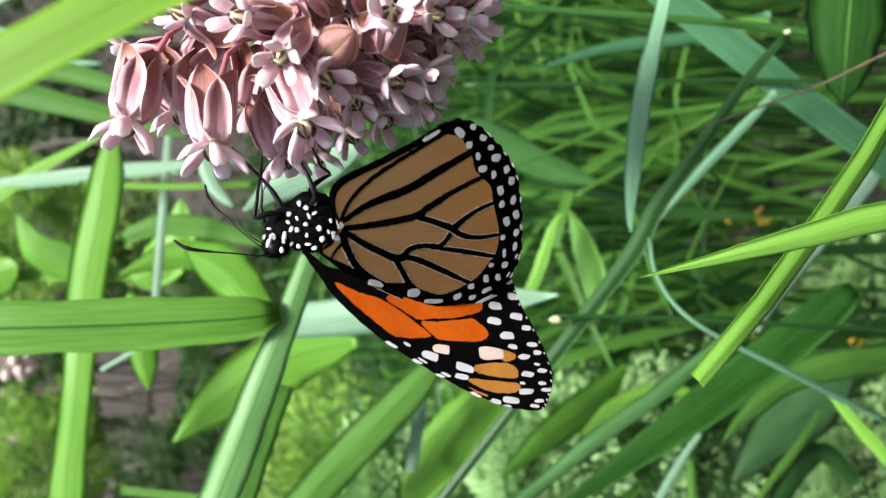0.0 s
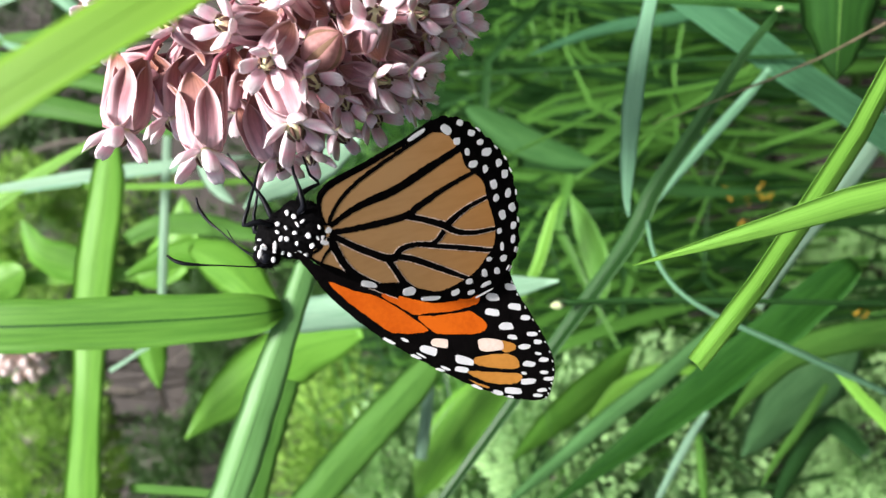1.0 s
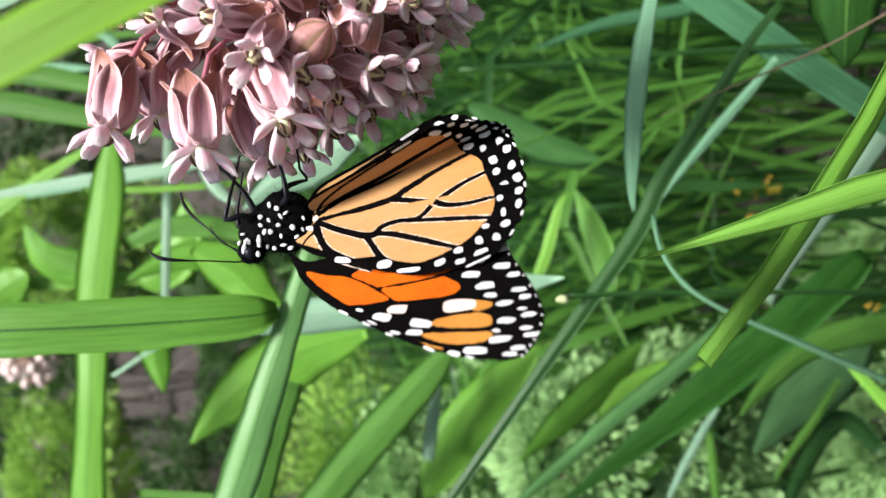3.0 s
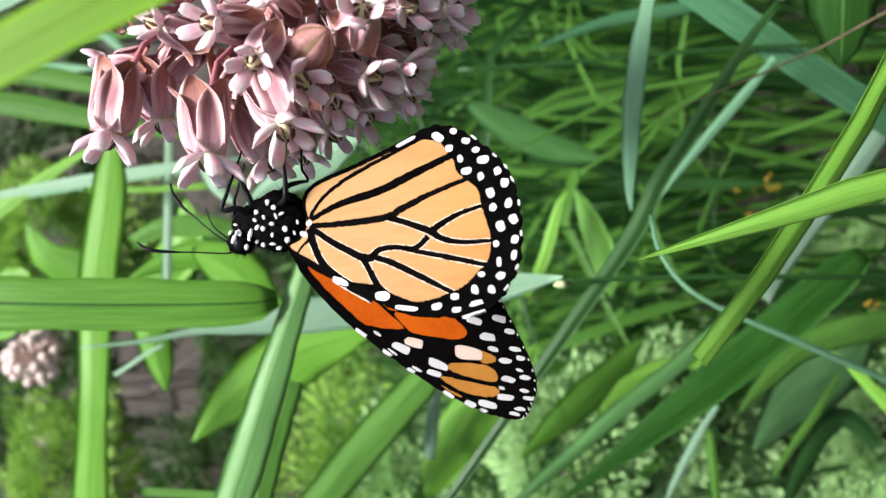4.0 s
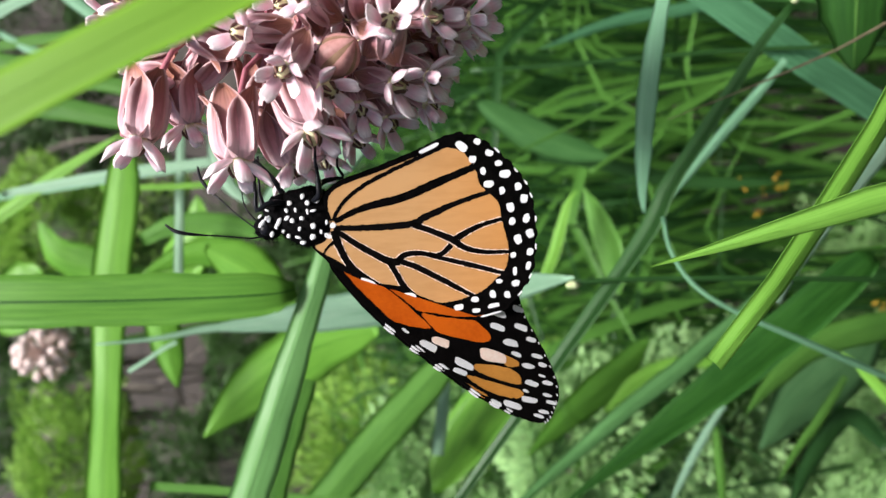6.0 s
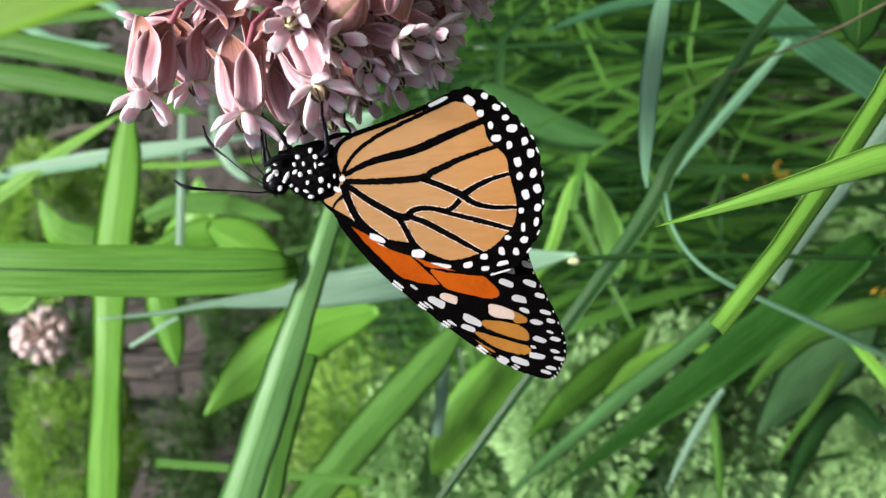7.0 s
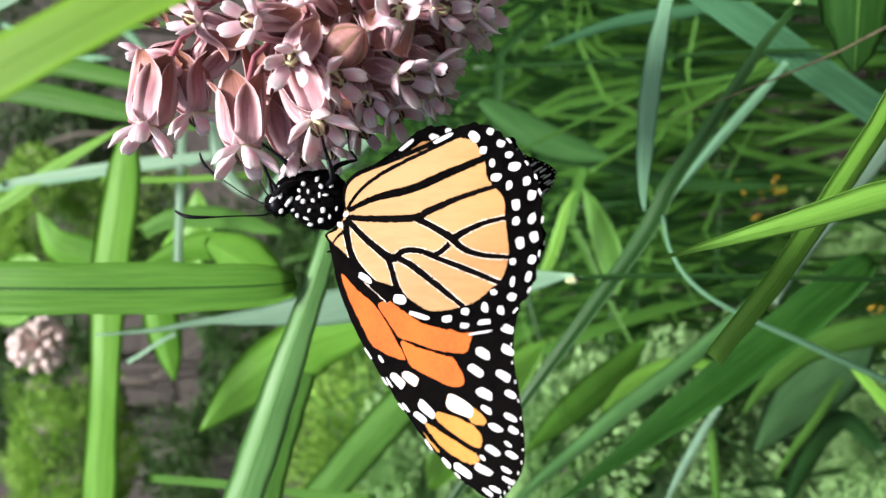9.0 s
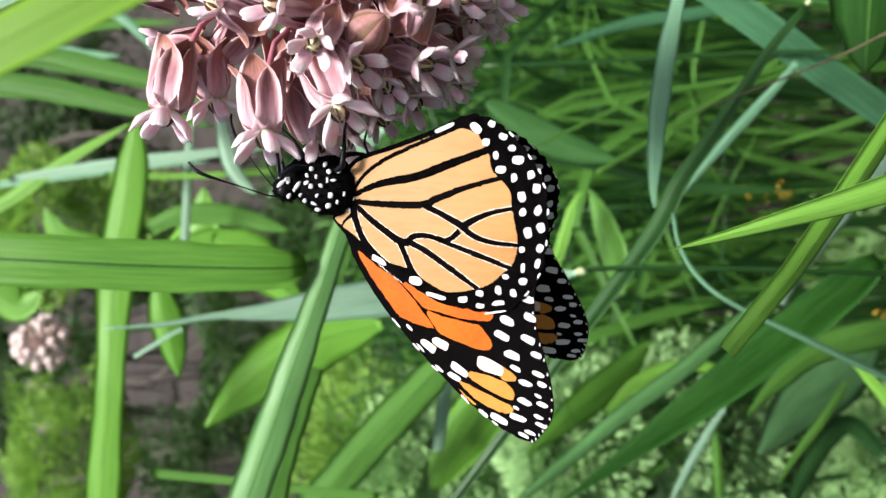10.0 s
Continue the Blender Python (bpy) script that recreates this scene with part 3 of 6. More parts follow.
broad_leaf = blade([(-0.0281, 0.3231, 1.0685), (-0.0266, 0.2983, 1.0004), (-0.0257, 0.2822, 0.9561), (-0.0253, 0.2759, 0.9359), (-0.0245, 0.2685, 0.9069), (-0.0233, 0.2622, 0.8807), (-0.0224, 0.2608, 0.8681), (-0.0213, 0.2613, 0.8635)], 0.0177, GRASS_LEAF, ((0, 0.9), (0.5, 1), (0.82, 0.97), (0.94, 0.85), (0.985, 0.6), (1, 0.3)), 0.12, (0, 0), "broad green reed-like leaf with parallel veins", root=False, rib_ink=GRASS_BROAD, rib_wide=0.045, seed=7)
blade([(0.0183, 0.2587, 0.8451), (0.0014, 0.2606, 0.852), (-0.0169, 0.2622, 0.8584), (-0.0344, 0.2639, 0.8648), (-0.0494, 0.2654, 0.8704), (-0.065, 0.2668, 0.8761), (-0.0917, 0.2694, 0.886), (-0.1106, 0.2713, 0.893)], 0.0148, GRASS_SHINE, ((0, 0.5), (0.3, 0.6), (0.6, 0.9), (1, 1)), 0.25, (5, -5), "shining green grass leaf bent downward", root=False, seed=8)
blade([(-0.0516, 0.2983, 0.8588), (-0.0693, 0.2998, 0.8645), (-0.087, 0.3012, 0.8702), (-0.1041, 0.3021, 0.8744), (-0.1256, 0.303, 0.8789)], 0.0119, GRASS_MID, EVEN, 0.2, (0, 0), "green grass leaf behind the shining one", root=False, seed=38)
blade([(0.0639, 0.452, 0.926), (0.0301, 0.452, 0.9307), (-0.0068, 0.4527, 0.9376), (-0.0371, 0.4471, 0.9408), (-0.0728, 0.4409, 0.9431), (-0.1089, 0.4404, 0.9464), (-0.1511, 0.4397, 0.95), (-0.1812, 0.4393, 0.953)], 0.0199, LEAF_LIGHT, ((0, 0.3), (0.08, 0.9), (0.25, 1.15), (0.42, 1.0), (0.55, 0.8), (0.8, 1), (1, 0.95)), 0.1, (0, 0), "light green broad grass leaf", root=False, seed=9)
blade([(-0.0178, 0.2645, 0.7562), (-0.0202, 0.2724, 0.7796), (-0.0214, 0.2819, 0.8079), (-0.027, 0.3041, 0.8272), (-0.0307, 0.3266, 0.8469), (-0.0341, 0.3447, 0.8694), (-0.0358, 0.3575, 0.8917), (-0.039, 0.3646, 0.913), (-0.0402, 0.3734, 0.939)], 0.0178, GRASS_PALE, ((0, 0.04), (0.05, 0.35), (0.12, 0.75), (0.3, 1), (0.52, 0.85), (0.65, 0.5), (0.75, 0.2), (0.88, 0.13), (1, 0.05)), 0.1, (0, 15), "pale blue-green leaf with a thin dry tip", root=False, seed=10)
blade([(-0.0557, 0.385, 0.9276), (-0.0511, 0.3824, 0.9198), (-0.0461, 0.3799, 0.9119), (-0.0427, 0.3776, 0.905)], 0.002, GRASS_PALE, EVEN, 0.1, (0, 0), "thin pale leaf end", root=False, seed=39)
blade([(-0.054, 0.4351, 0.795), (-0.0618, 0.4458, 0.8271), (-0.0764, 0.4549, 0.8553), (-0.0935, 0.4619, 0.8773), (-0.1112, 0.4674, 0.895)], 0.0374, LEAF_LIGHT, LANCE, 0.15, (0, 0), "bright green broad weed leaf", root=False, seed=11)
blade([(-0.0527, 0.4264, 0.7382), (-0.0794, 0.4324, 0.758), (-0.1192, 0.4439, 0.7953), (-0.1602, 0.4551, 0.8317), (-0.1924, 0.4634, 0.8591)], 0.024, GRASS_MID, ((0, 0.02), (0.1, 0.5), (0.25, 0.9), (0.5, 1), (1, 0.9)), 0.15, (0, 0), "green broad grass leaf behind the butterfly", root=False, seed=12)
near_leaf = blade([(-0.0088, 0.0914, 0.9546), (0.0007, 0.0839, 0.9386), (0.0102, 0.0773, 0.9222), (0.0197, 0.0712, 0.9057), (0.0291, 0.0658, 0.8889), (0.0386, 0.0613, 0.8718)], 0.0050, GRASS_NEAR, EVEN, 0.02, (0, 0), "bright green blurred leaf close to the lens", root=False, rib_ink=GRASS_NEAR, rib_wide=0.01, seed=13)
blade([(0.1156, 0.2156, 0.6589), (0.0968, 0.2159, 0.6599), (0.0752, 0.215, 0.6632), (0.0524, 0.2133, 0.6674)], 0.0315, LEAF_DARK, LANCE, 0.15, (0, 0), "dark green oval milkweed leaf with pale veins", root=False, rib_ink=MIDRIB, seed=14)
blade([(0.0758, 0.1955, 0.6477), (0.0683, 0.1989, 0.6629), (0.0583, 0.2032, 0.6836), (0.0471, 0.2086, 0.7128), (0.0363, 0.2177, 0.7437)], 0.0010, STRAW, ((0, 1), (0.6, 0.8), (1, 0.2)), 0.5, (0, 0), "thin brown dry grass stalk", rib=False, seed=15)
# behind, the darker side of the meadow
for pts, w, ink, prof, lab in (
    ([(0.0695, 0.2671, 0.6472), (0.0601, 0.2695, 0.6549), (0.0475, 0.2732, 0.6665), (0.035, 0.2768, 0.678), (0.0216, 0.2804, 0.6897), (0.0105, 0.2831, 0.698)], 0.0053, GRASS_SAGE, LONG, "pale blue-green grass blade out of focus"),
    ([(0.0761, 0.2563, 0.5824), (0.0761, 0.2701, 0.6242), (0.0766, 0.2787, 0.6499), (0.0761, 0.2882, 0.6788), (0.0745, 0.3021, 0.7207), (0.0738, 0.3096, 0.7433), (0.0735, 0.3197, 0.7738)], 0.0019, GRASS_DEEP, EVEN, "thin dark green grass stalk"),
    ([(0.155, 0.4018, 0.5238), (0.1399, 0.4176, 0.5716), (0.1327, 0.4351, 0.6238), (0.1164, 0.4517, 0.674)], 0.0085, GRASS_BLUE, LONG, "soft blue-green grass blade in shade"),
    ([(0.1007, 0.3537, 0.5422), (0.0861, 0.3679, 0.5853), (0.0784, 0.3851, 0.6365), (0.0723, 0.3908, 0.6538), (0.0543, 0.4035, 0.6927), (0.0423, 0.4119, 0.7187)], 0.0034, GRASS_MID, LONG, "thin light green grass blade"),
    ([(0.0936, 0.5115, 0.6965), (0.0734, 0.5011, 0.6676), (0.0586, 0.4908, 0.6384), (0.0469, 0.4787, 0.6039)], 0.025, GRASS_SOFT, LANCE, "soft green broad leaf out of focus"),
    ([(0.1059, 0.3851, 0.5408), (0.0878, 0.394, 0.5688), (0.0675, 0.4045, 0.6013), (0.0439, 0.4172, 0.6408), (0.0338, 0.4225, 0.657)], 0.0033, GRASS_MID, EVEN, "thin light green grass stalk"),
    ([(0.0729, 0.3096, 0.5078), (0.0572, 0.3221, 0.5461), (0.0496, 0.3294, 0.5682), (0.0412, 0.34, 0.6003)], 0.0046, GRASS_MID, LONG, "light green narrow grass blade"),
    ([(0.0664, 0.2666, 0.5579), (0.0294, 0.2753, 0.5863), (0.0065, 0.2809, 0.6052), (-0.0181, 0.287, 0.625), (-0.0377, 0.2908, 0.638)], 0.0105, GRASS_PALE, EVEN, "pale green grass blade out of focus"),
    ([(-0.043, 0.451, 0.6854), (-0.0174, 0.4474, 0.6726), (0.0158, 0.4447, 0.6617), (0.0243, 0.4425, 0.6548)], 0.0075, GRASS_BRIGHT, LONG, "light green grass blade in the meadow"),
    ([(-0.0467, 0.4508, 0.6229), (-0.0207, 0.4528, 0.6267), (0.0028, 0.4557, 0.633), (0.0265, 0.4593, 0.6418)], 0.0181, GRASS_MID, LANCE, "green grass leaf in the meadow"),
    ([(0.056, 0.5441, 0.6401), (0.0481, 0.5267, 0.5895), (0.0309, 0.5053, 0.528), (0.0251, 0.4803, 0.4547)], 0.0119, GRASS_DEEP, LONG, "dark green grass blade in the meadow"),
    ([(0.1199, 0.321, 0.6), (0.1157, 0.328, 0.6209), (0.107, 0.3298, 0.6269), (0.1154, 0.3338, 0.6379)], 0.01, GRASS_BRIGHT, LANCE, "bright green leaf edge"),
    ([(-0.0575, 0.3043, 0.5034), (-0.0624, 0.3168, 0.5405), (-0.0695, 0.3277, 0.5733), (-0.0874, 0.3355, 0.5978), (-0.1056, 0.3406, 0.6144)], 0.0178, GRASS_MID, LONG, "green grass blade under the broad one"),
    ([(-0.1681, 0.4709, 0.7544), (-0.1461, 0.4672, 0.7417), (-0.1074, 0.4581, 0.7117), (-0.0726, 0.4478, 0.6784)], 0.0373, LEAF_LIGHT, LANCE, "bright green broad weed leaf"),
    ([(-0.0418, 0.4006, 0.5369), (-0.0681, 0.4099, 0.5663), (-0.0967, 0.4207, 0.6005), (-0.118, 0.43, 0.6297), (-0.1656, 0.4485, 0.6883), (-0.1894, 0.457, 0.7152)], 0.0129, LEAF_SOFT, LONG, "soft green grass blade in the meadow"),
    ([(-0.0881, 0.496, 0.5728), (-0.1161, 0.504, 0.5986), (-0.1437, 0.5147, 0.6326), (-0.1714, 0.5246, 0.6639)], 0.0274, GRASS_LEAF, LANCE, "pale green broad leaf out of focus"),
    ([(-0.1201, 0.4107, 0.5732), (-0.1347, 0.4137, 0.5832), (-0.1566, 0.4174, 0.5959), (-0.1859, 0.4218, 0.6113)], 0.0065, GRASS_PALE, LONG, "pale grass stalk in the meadow"),
    ([(-0.1482, 0.454, 0.5473), (-0.1756, 0.4527, 0.5459), (-0.214, 0.4513, 0.5449)], 0.0082, GRASS_MID, LONG, "green grass stalk in the meadow"),
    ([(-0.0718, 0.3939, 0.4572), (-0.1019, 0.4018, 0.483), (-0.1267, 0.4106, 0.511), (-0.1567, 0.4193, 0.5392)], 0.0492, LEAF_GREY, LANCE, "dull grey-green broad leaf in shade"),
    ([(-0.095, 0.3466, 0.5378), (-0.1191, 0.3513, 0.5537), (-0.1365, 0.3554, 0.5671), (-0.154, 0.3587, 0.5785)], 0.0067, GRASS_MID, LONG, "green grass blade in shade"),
    ([(-0.1192, 0.2596, 0.5636), (-0.084, 0.2708, 0.5937), (-0.071, 0.2747, 0.604), (-0.0632, 0.2777, 0.6121)], 0.0061, GRASS_BRIGHT, LONG, "light green narrow grass blade"),
    ([(-0.0615, 0.4507, 0.7482), (-0.0853, 0.4506, 0.7499), (-0.1091, 0.4508, 0.7525), (-0.1376, 0.4515, 0.7571)], 0.0081, GRASS_PALE, EVEN, "pale grass stalk in the meadow"),
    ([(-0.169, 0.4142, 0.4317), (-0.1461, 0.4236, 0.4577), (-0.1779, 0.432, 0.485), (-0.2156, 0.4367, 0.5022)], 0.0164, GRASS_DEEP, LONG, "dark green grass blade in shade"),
    ([(-0.1345, 0.4792, 0.6206), (-0.1108, 0.4717, 0.5963), (-0.101, 0.4612, 0.5647), (-0.1049, 0.4506, 0.5338)], 0.0109, GRASS_BRIGHT, LONG, "light green grass blade in the meadow"),
    ([(0.1292, 0.4817, 1.0058), (0.1327, 0.4777, 0.9937), (0.1388, 0.4738, 0.9815), (0.147, 0.4678, 0.9632), (0.1575, 0.4625, 0.9468)], 0.0067, GRASS_PALE, EVEN, "pale green blurred grass blade"),
    ([(0.2061, 0.6143, 0.9891), (0.1888, 0.6091, 0.9744), (0.1757, 0.604, 0.9594), (0.1544, 0.5954, 0.9345), (0.131, 0.5886, 0.9149)], 0.0093, GRASS_SAGE, LONG, "pale green blurred grass blade"),
    ([(0.1622, 0.6925, 1.0683), (0.1635, 0.6812, 1.0342), (0.1675, 0.669, 0.9971), (0.1699, 0.6502, 0.9402), (0.1698, 0.6361, 0.8976)], 0.009, GRASS_MID, LONG, "green blurred grass blade beyond the flower"),
    ([(0.1503, 0.6925, 1.0689), (0.145, 0.6813, 1.0351), (0.1384, 0.67, 1.0014), (0.1298, 0.6569, 0.9621), (0.1155, 0.6418, 0.9175)], 0.0072, GRASS_MID, LONG, "green blurred grass blade beyond the flower"),
    ([(0.1751, 0.6793, 1.0279), (0.1621, 0.6728, 1.0087), (0.1489, 0.6643, 0.9838), (0.1438, 0.6512, 0.9444)], 0.0084, GRASS_SAGE, LONG, "pale green blurred grass blade"),
    ([(0.1196, 0.6869, 1.0534), (0.1193, 0.6813, 1.0364), (0.1165, 0.6672, 0.994), (0.1049, 0.6503, 0.9435), (0.0908, 0.6362, 0.9017)], 0.0137, GRASS_MID, LONG, "green blurred grass blade beyond the flower"),
    ([(0.0421, 0.6871, 1.0574), (0.0478, 0.6758, 1.0231), (0.0551, 0.656, 0.9631), (0.0589, 0.6419, 0.9204), (0.0598, 0.6288, 0.8806)], 0.0078, GRASS_SAGE, LONG, "pale green blurred grass blade"),
    ([(0.0948, 0.4718, 1.0462), (0.0838, 0.4524, 0.9901), (0.0781, 0.4427, 0.962), (0.066, 0.4265, 0.9154), (0.057, 0.4162, 0.8856)], 0.0131, GRASS_MID, LONG, "green grass blade beyond the flower"),
    ([(0.1223, 0.5076, 1.056), (0.1104, 0.4868, 0.9957), (0.0984, 0.4708, 0.9496), (0.0869, 0.4575, 0.9115), (0.0674, 0.4449, 0.8759)], 0.0111, GRASS_MID, LONG, "green grass blade beyond the flower"),
    ([(0.001, 0.5805, 1.0632), (0.0253, 0.5648, 1.015), (0.0501, 0.5532, 0.9786), (0.077, 0.538, 0.9315)], 0.009, GRASS_BRIGHT, LONG, "light green narrow grass blade"),
    ([(0.038, 0.5182, 1.0012), (0.045, 0.4992, 0.9445), (0.0507, 0.4787, 0.8835), (0.0529, 0.4669, 0.8487)], 0.0073, GRASS_PALE, LONG, "pale green grass blade in the meadow"),
    ([(0.0387, 0.4998, 0.9469), (0.037, 0.4844, 0.9014), (0.0387, 0.4667, 0.8493)], 0.0037, GRASS_BRIGHT, EVEN, "thin light green grass stalk"),
    ([(0.0762, 0.5051, 0.897), (0.0476, 0.505, 0.8991), (0.0047, 0.5049, 0.9023), (-0.0334, 0.5046, 0.9048)], 0.0057, GRASS_PALE, EVEN, "pale green stalk in the meadow"),
    ([(0.0692, 0.4574, 0.8814), (0.0472, 0.4556, 0.8782), (0.0338, 0.4533, 0.8726), (0.0236, 0.4497, 0.8626)], 0.0096, GRASS_PALE, LONG, "pale curled leaf end"),
    ([(0.0443, 0.3197, 0.8204), (0.0335, 0.3259, 0.8396), (0.0259, 0.3311, 0.8554), (0.0162, 0.3353, 0.8686)], 0.0172, GRASS_PALE, LANCE, "pale mint-green broad leaf behind the butterfly"),
    ([(0.0058, 0.5342, 0.9263), (0.015, 0.5271, 0.9047), (0.0138, 0.5167, 0.8741), (0.0025, 0.5037, 0.8368)], 0.0149, GRASS_MID, LONG, "green grass blade in the meadow"),
    ([(-0.1224, 0.4239, 0.9234), (-0.1281, 0.4084, 0.8783), (-0.134, 0.3962, 0.8428), (-0.1376, 0.3853, 0.8109)], 0.0044, GRASS_MID, EVEN, "thin green stalk in the meadow"),
    ([(-0.0274, 0.5313, 0.9206), (-0.0449, 0.5298, 0.9178), (-0.0675, 0.5275, 0.9129), (-0.0913, 0.5254, 0.9087)], 0.0236, LEAF_LIGHT, LANCE, "light green pointed weed leaf"),
    ([(-0.0178, 0.5738, 1.0451), (-0.0311, 0.5656, 1.0221), (-0.0416, 0.5599, 1.0061), (-0.0322, 0.5552, 0.9915)], 0.0274, LEAF_LIGHT, LANCE, "light green weed leaf out of focus"),
    ([(-0.0218, 0.5082, 0.852), (-0.0062, 0.5148, 0.8702), (-0.0052, 0.5244, 0.8984), (-0.0165, 0.5338, 0.9272)], 0.0199, LEAF_LIGHT, LANCE, "light green weed leaf out of focus"),
    ([(-0.0186, 0.6337, 1.0331), (-0.0182, 0.6171, 0.9874), (-0.0182, 0.5957, 0.9285), (-0.0198, 0.5797, 0.8847)], 0.0105, GRASS_BRIGHT, EVEN, "light green weed stem"),
    ([(-0.0155, 0.5882, 0.9373), (-0.0115, 0.5964, 0.9597), (0.0004, 0.6059, 0.9859), (0.0243, 0.61, 0.9971)], 0.0278, LEAF_LIGHT, LANCE, "light green weed leaf out of focus"),
    ([(-0.0235, 0.5828, 0.9223), (-0.0155, 0.5773, 0.9074), (0.0084, 0.5719, 0.8924), (0.0362, 0.5705, 0.8887)], 0.0318, LEAF_LIGHT, LANCE, "light green weed leaf out of focus"),
    ([(-0.0115, 0.61, 0.9971), (-0.0155, 0.6127, 1.0045), (-0.0235, 0.6168, 1.0157), (-0.0394, 0.6209, 1.027)], 0.0318, LEAF_LIGHT, LANCE, "light green weed leaf out of focus"),
    ([(0.0003, 0.4216, 0.8889), (-0.0115, 0.4146, 0.8695), (-0.0262, 0.4095, 0.8556), (-0.0351, 0.4055, 0.8446)], 0.0265, LEAF_LIGHT, LANCE, "light green weed leaf out of focus"),
):
    SEED = 50 + len(lab) + int(abs(pts[0][0]) * 1000)
    blade(pts, w, ink, prof, 0.2, (0, 12), lab, root=False, rib=True, seed=SEED, n=24)


culm = blade([(-0.0248, 0.2028, 0.6062), (-0.0207, 0.2242, 0.6689), (-0.0181, 0.24, 0.7153), (-0.017, 0.2503, 0.7453), (-0.0173, 0.2556, 0.7611)], 0.002, GRASS_DEEP, EVEN, 0.8, (0, 0), "thin dark green grass stem with a pale joint", root=False, seed=91)
culm_top = blade([(0.0768, 0.2079, 0.6239), (0.0797, 0.2176, 0.653), (0.0825, 0.2262, 0.6788), (0.0846, 0.2325, 0.6979), (0.0868, 0.2413, 0.7244), (0.0898, 0.2567, 0.7707), (0.0914, 0.2651, 0.7959)], 0.0034, GRASS_STEM, ((0, 0.9), (0.3, 1), (0.7, 0.8), (1, 0.5)), 0.7, (0, 0), "green grass stem with a pale joint", root=False, seed=92)


def weed_flower(place, seed):
    """A small cluster of yellow flowers on a thin stalk."""
    r = np.random.RandomState(seed)
    root = thing("yellow_wildflower", "small orange-yellow wildflowers on a thin stalk in the grass", "flower", "yellow wildflowers")
    root.location = (place[0], place[1], ground_height(place[0], place[1]))
    h = place[2] - root.location.z
    part("stalk", mesh("stalk", *tube([(0, 0, 0), (0.01, 0, h * 0.5), (0, 0, h)], (0.0015, 0.001, 0.0008), 8, 6)[:2], GRASS_MID), None, root)
    for i in range(4):
        v, f = leaves_mesh(r.normal(0, 0.0015, (7, 3)), 0.0024, seed + i, 1.3)
        part("blossom", mesh("blossom", v, f, YELLOW, smooth=False), None, root).location = (r.normal(0, 0.01), r.normal(0, 0.008), h + r.uniform(-0.012, 0.012))


weed_flower((0.0088, 0.5356, 0.4323), 1)
weed_flower((0.0272, 0.5623, 0.3848), 2)
weed_flower((-0.074, 0.453, 0.3825), 3)


def far_umbel(place, seed):
    """A second flower head, pale and small, farther off."""
    r = np.random.RandomState(seed)
    root = thing("milkweed_flower_head", "pale pink milkweed umbel out of focus behind the grass", "flower")
    root.location = place
    for i in range(70):
        d = unit(r.normal(size=3))
        v, f, _ = tube([(0, 0, 0), tuple(d * 0.016), tuple(d * 0.026)], (0.0008, 0.0012, 0.0008), 4, 6)
        part("pedicel", mesh("pedicel", v, f, UMBEL_PALE), None, root)
        bm = ellipsoid(0.0052, 0.0052, 0.0052, 0.3, i, 8, 6)
        part("floret", bm, UMBEL_PALE, root).location = tuple(d * 0.028)
    stem = tube([(0, 0, 0), (0.02, 0.02, -0.3), (0.03, 0.03, ground_height(place[0], place[1]) - place[2])], (0.003, 0.004, 0.005), 10, 8)
    part("stem", mesh("stem", *stem[:2], GRASS_MID), None, root)


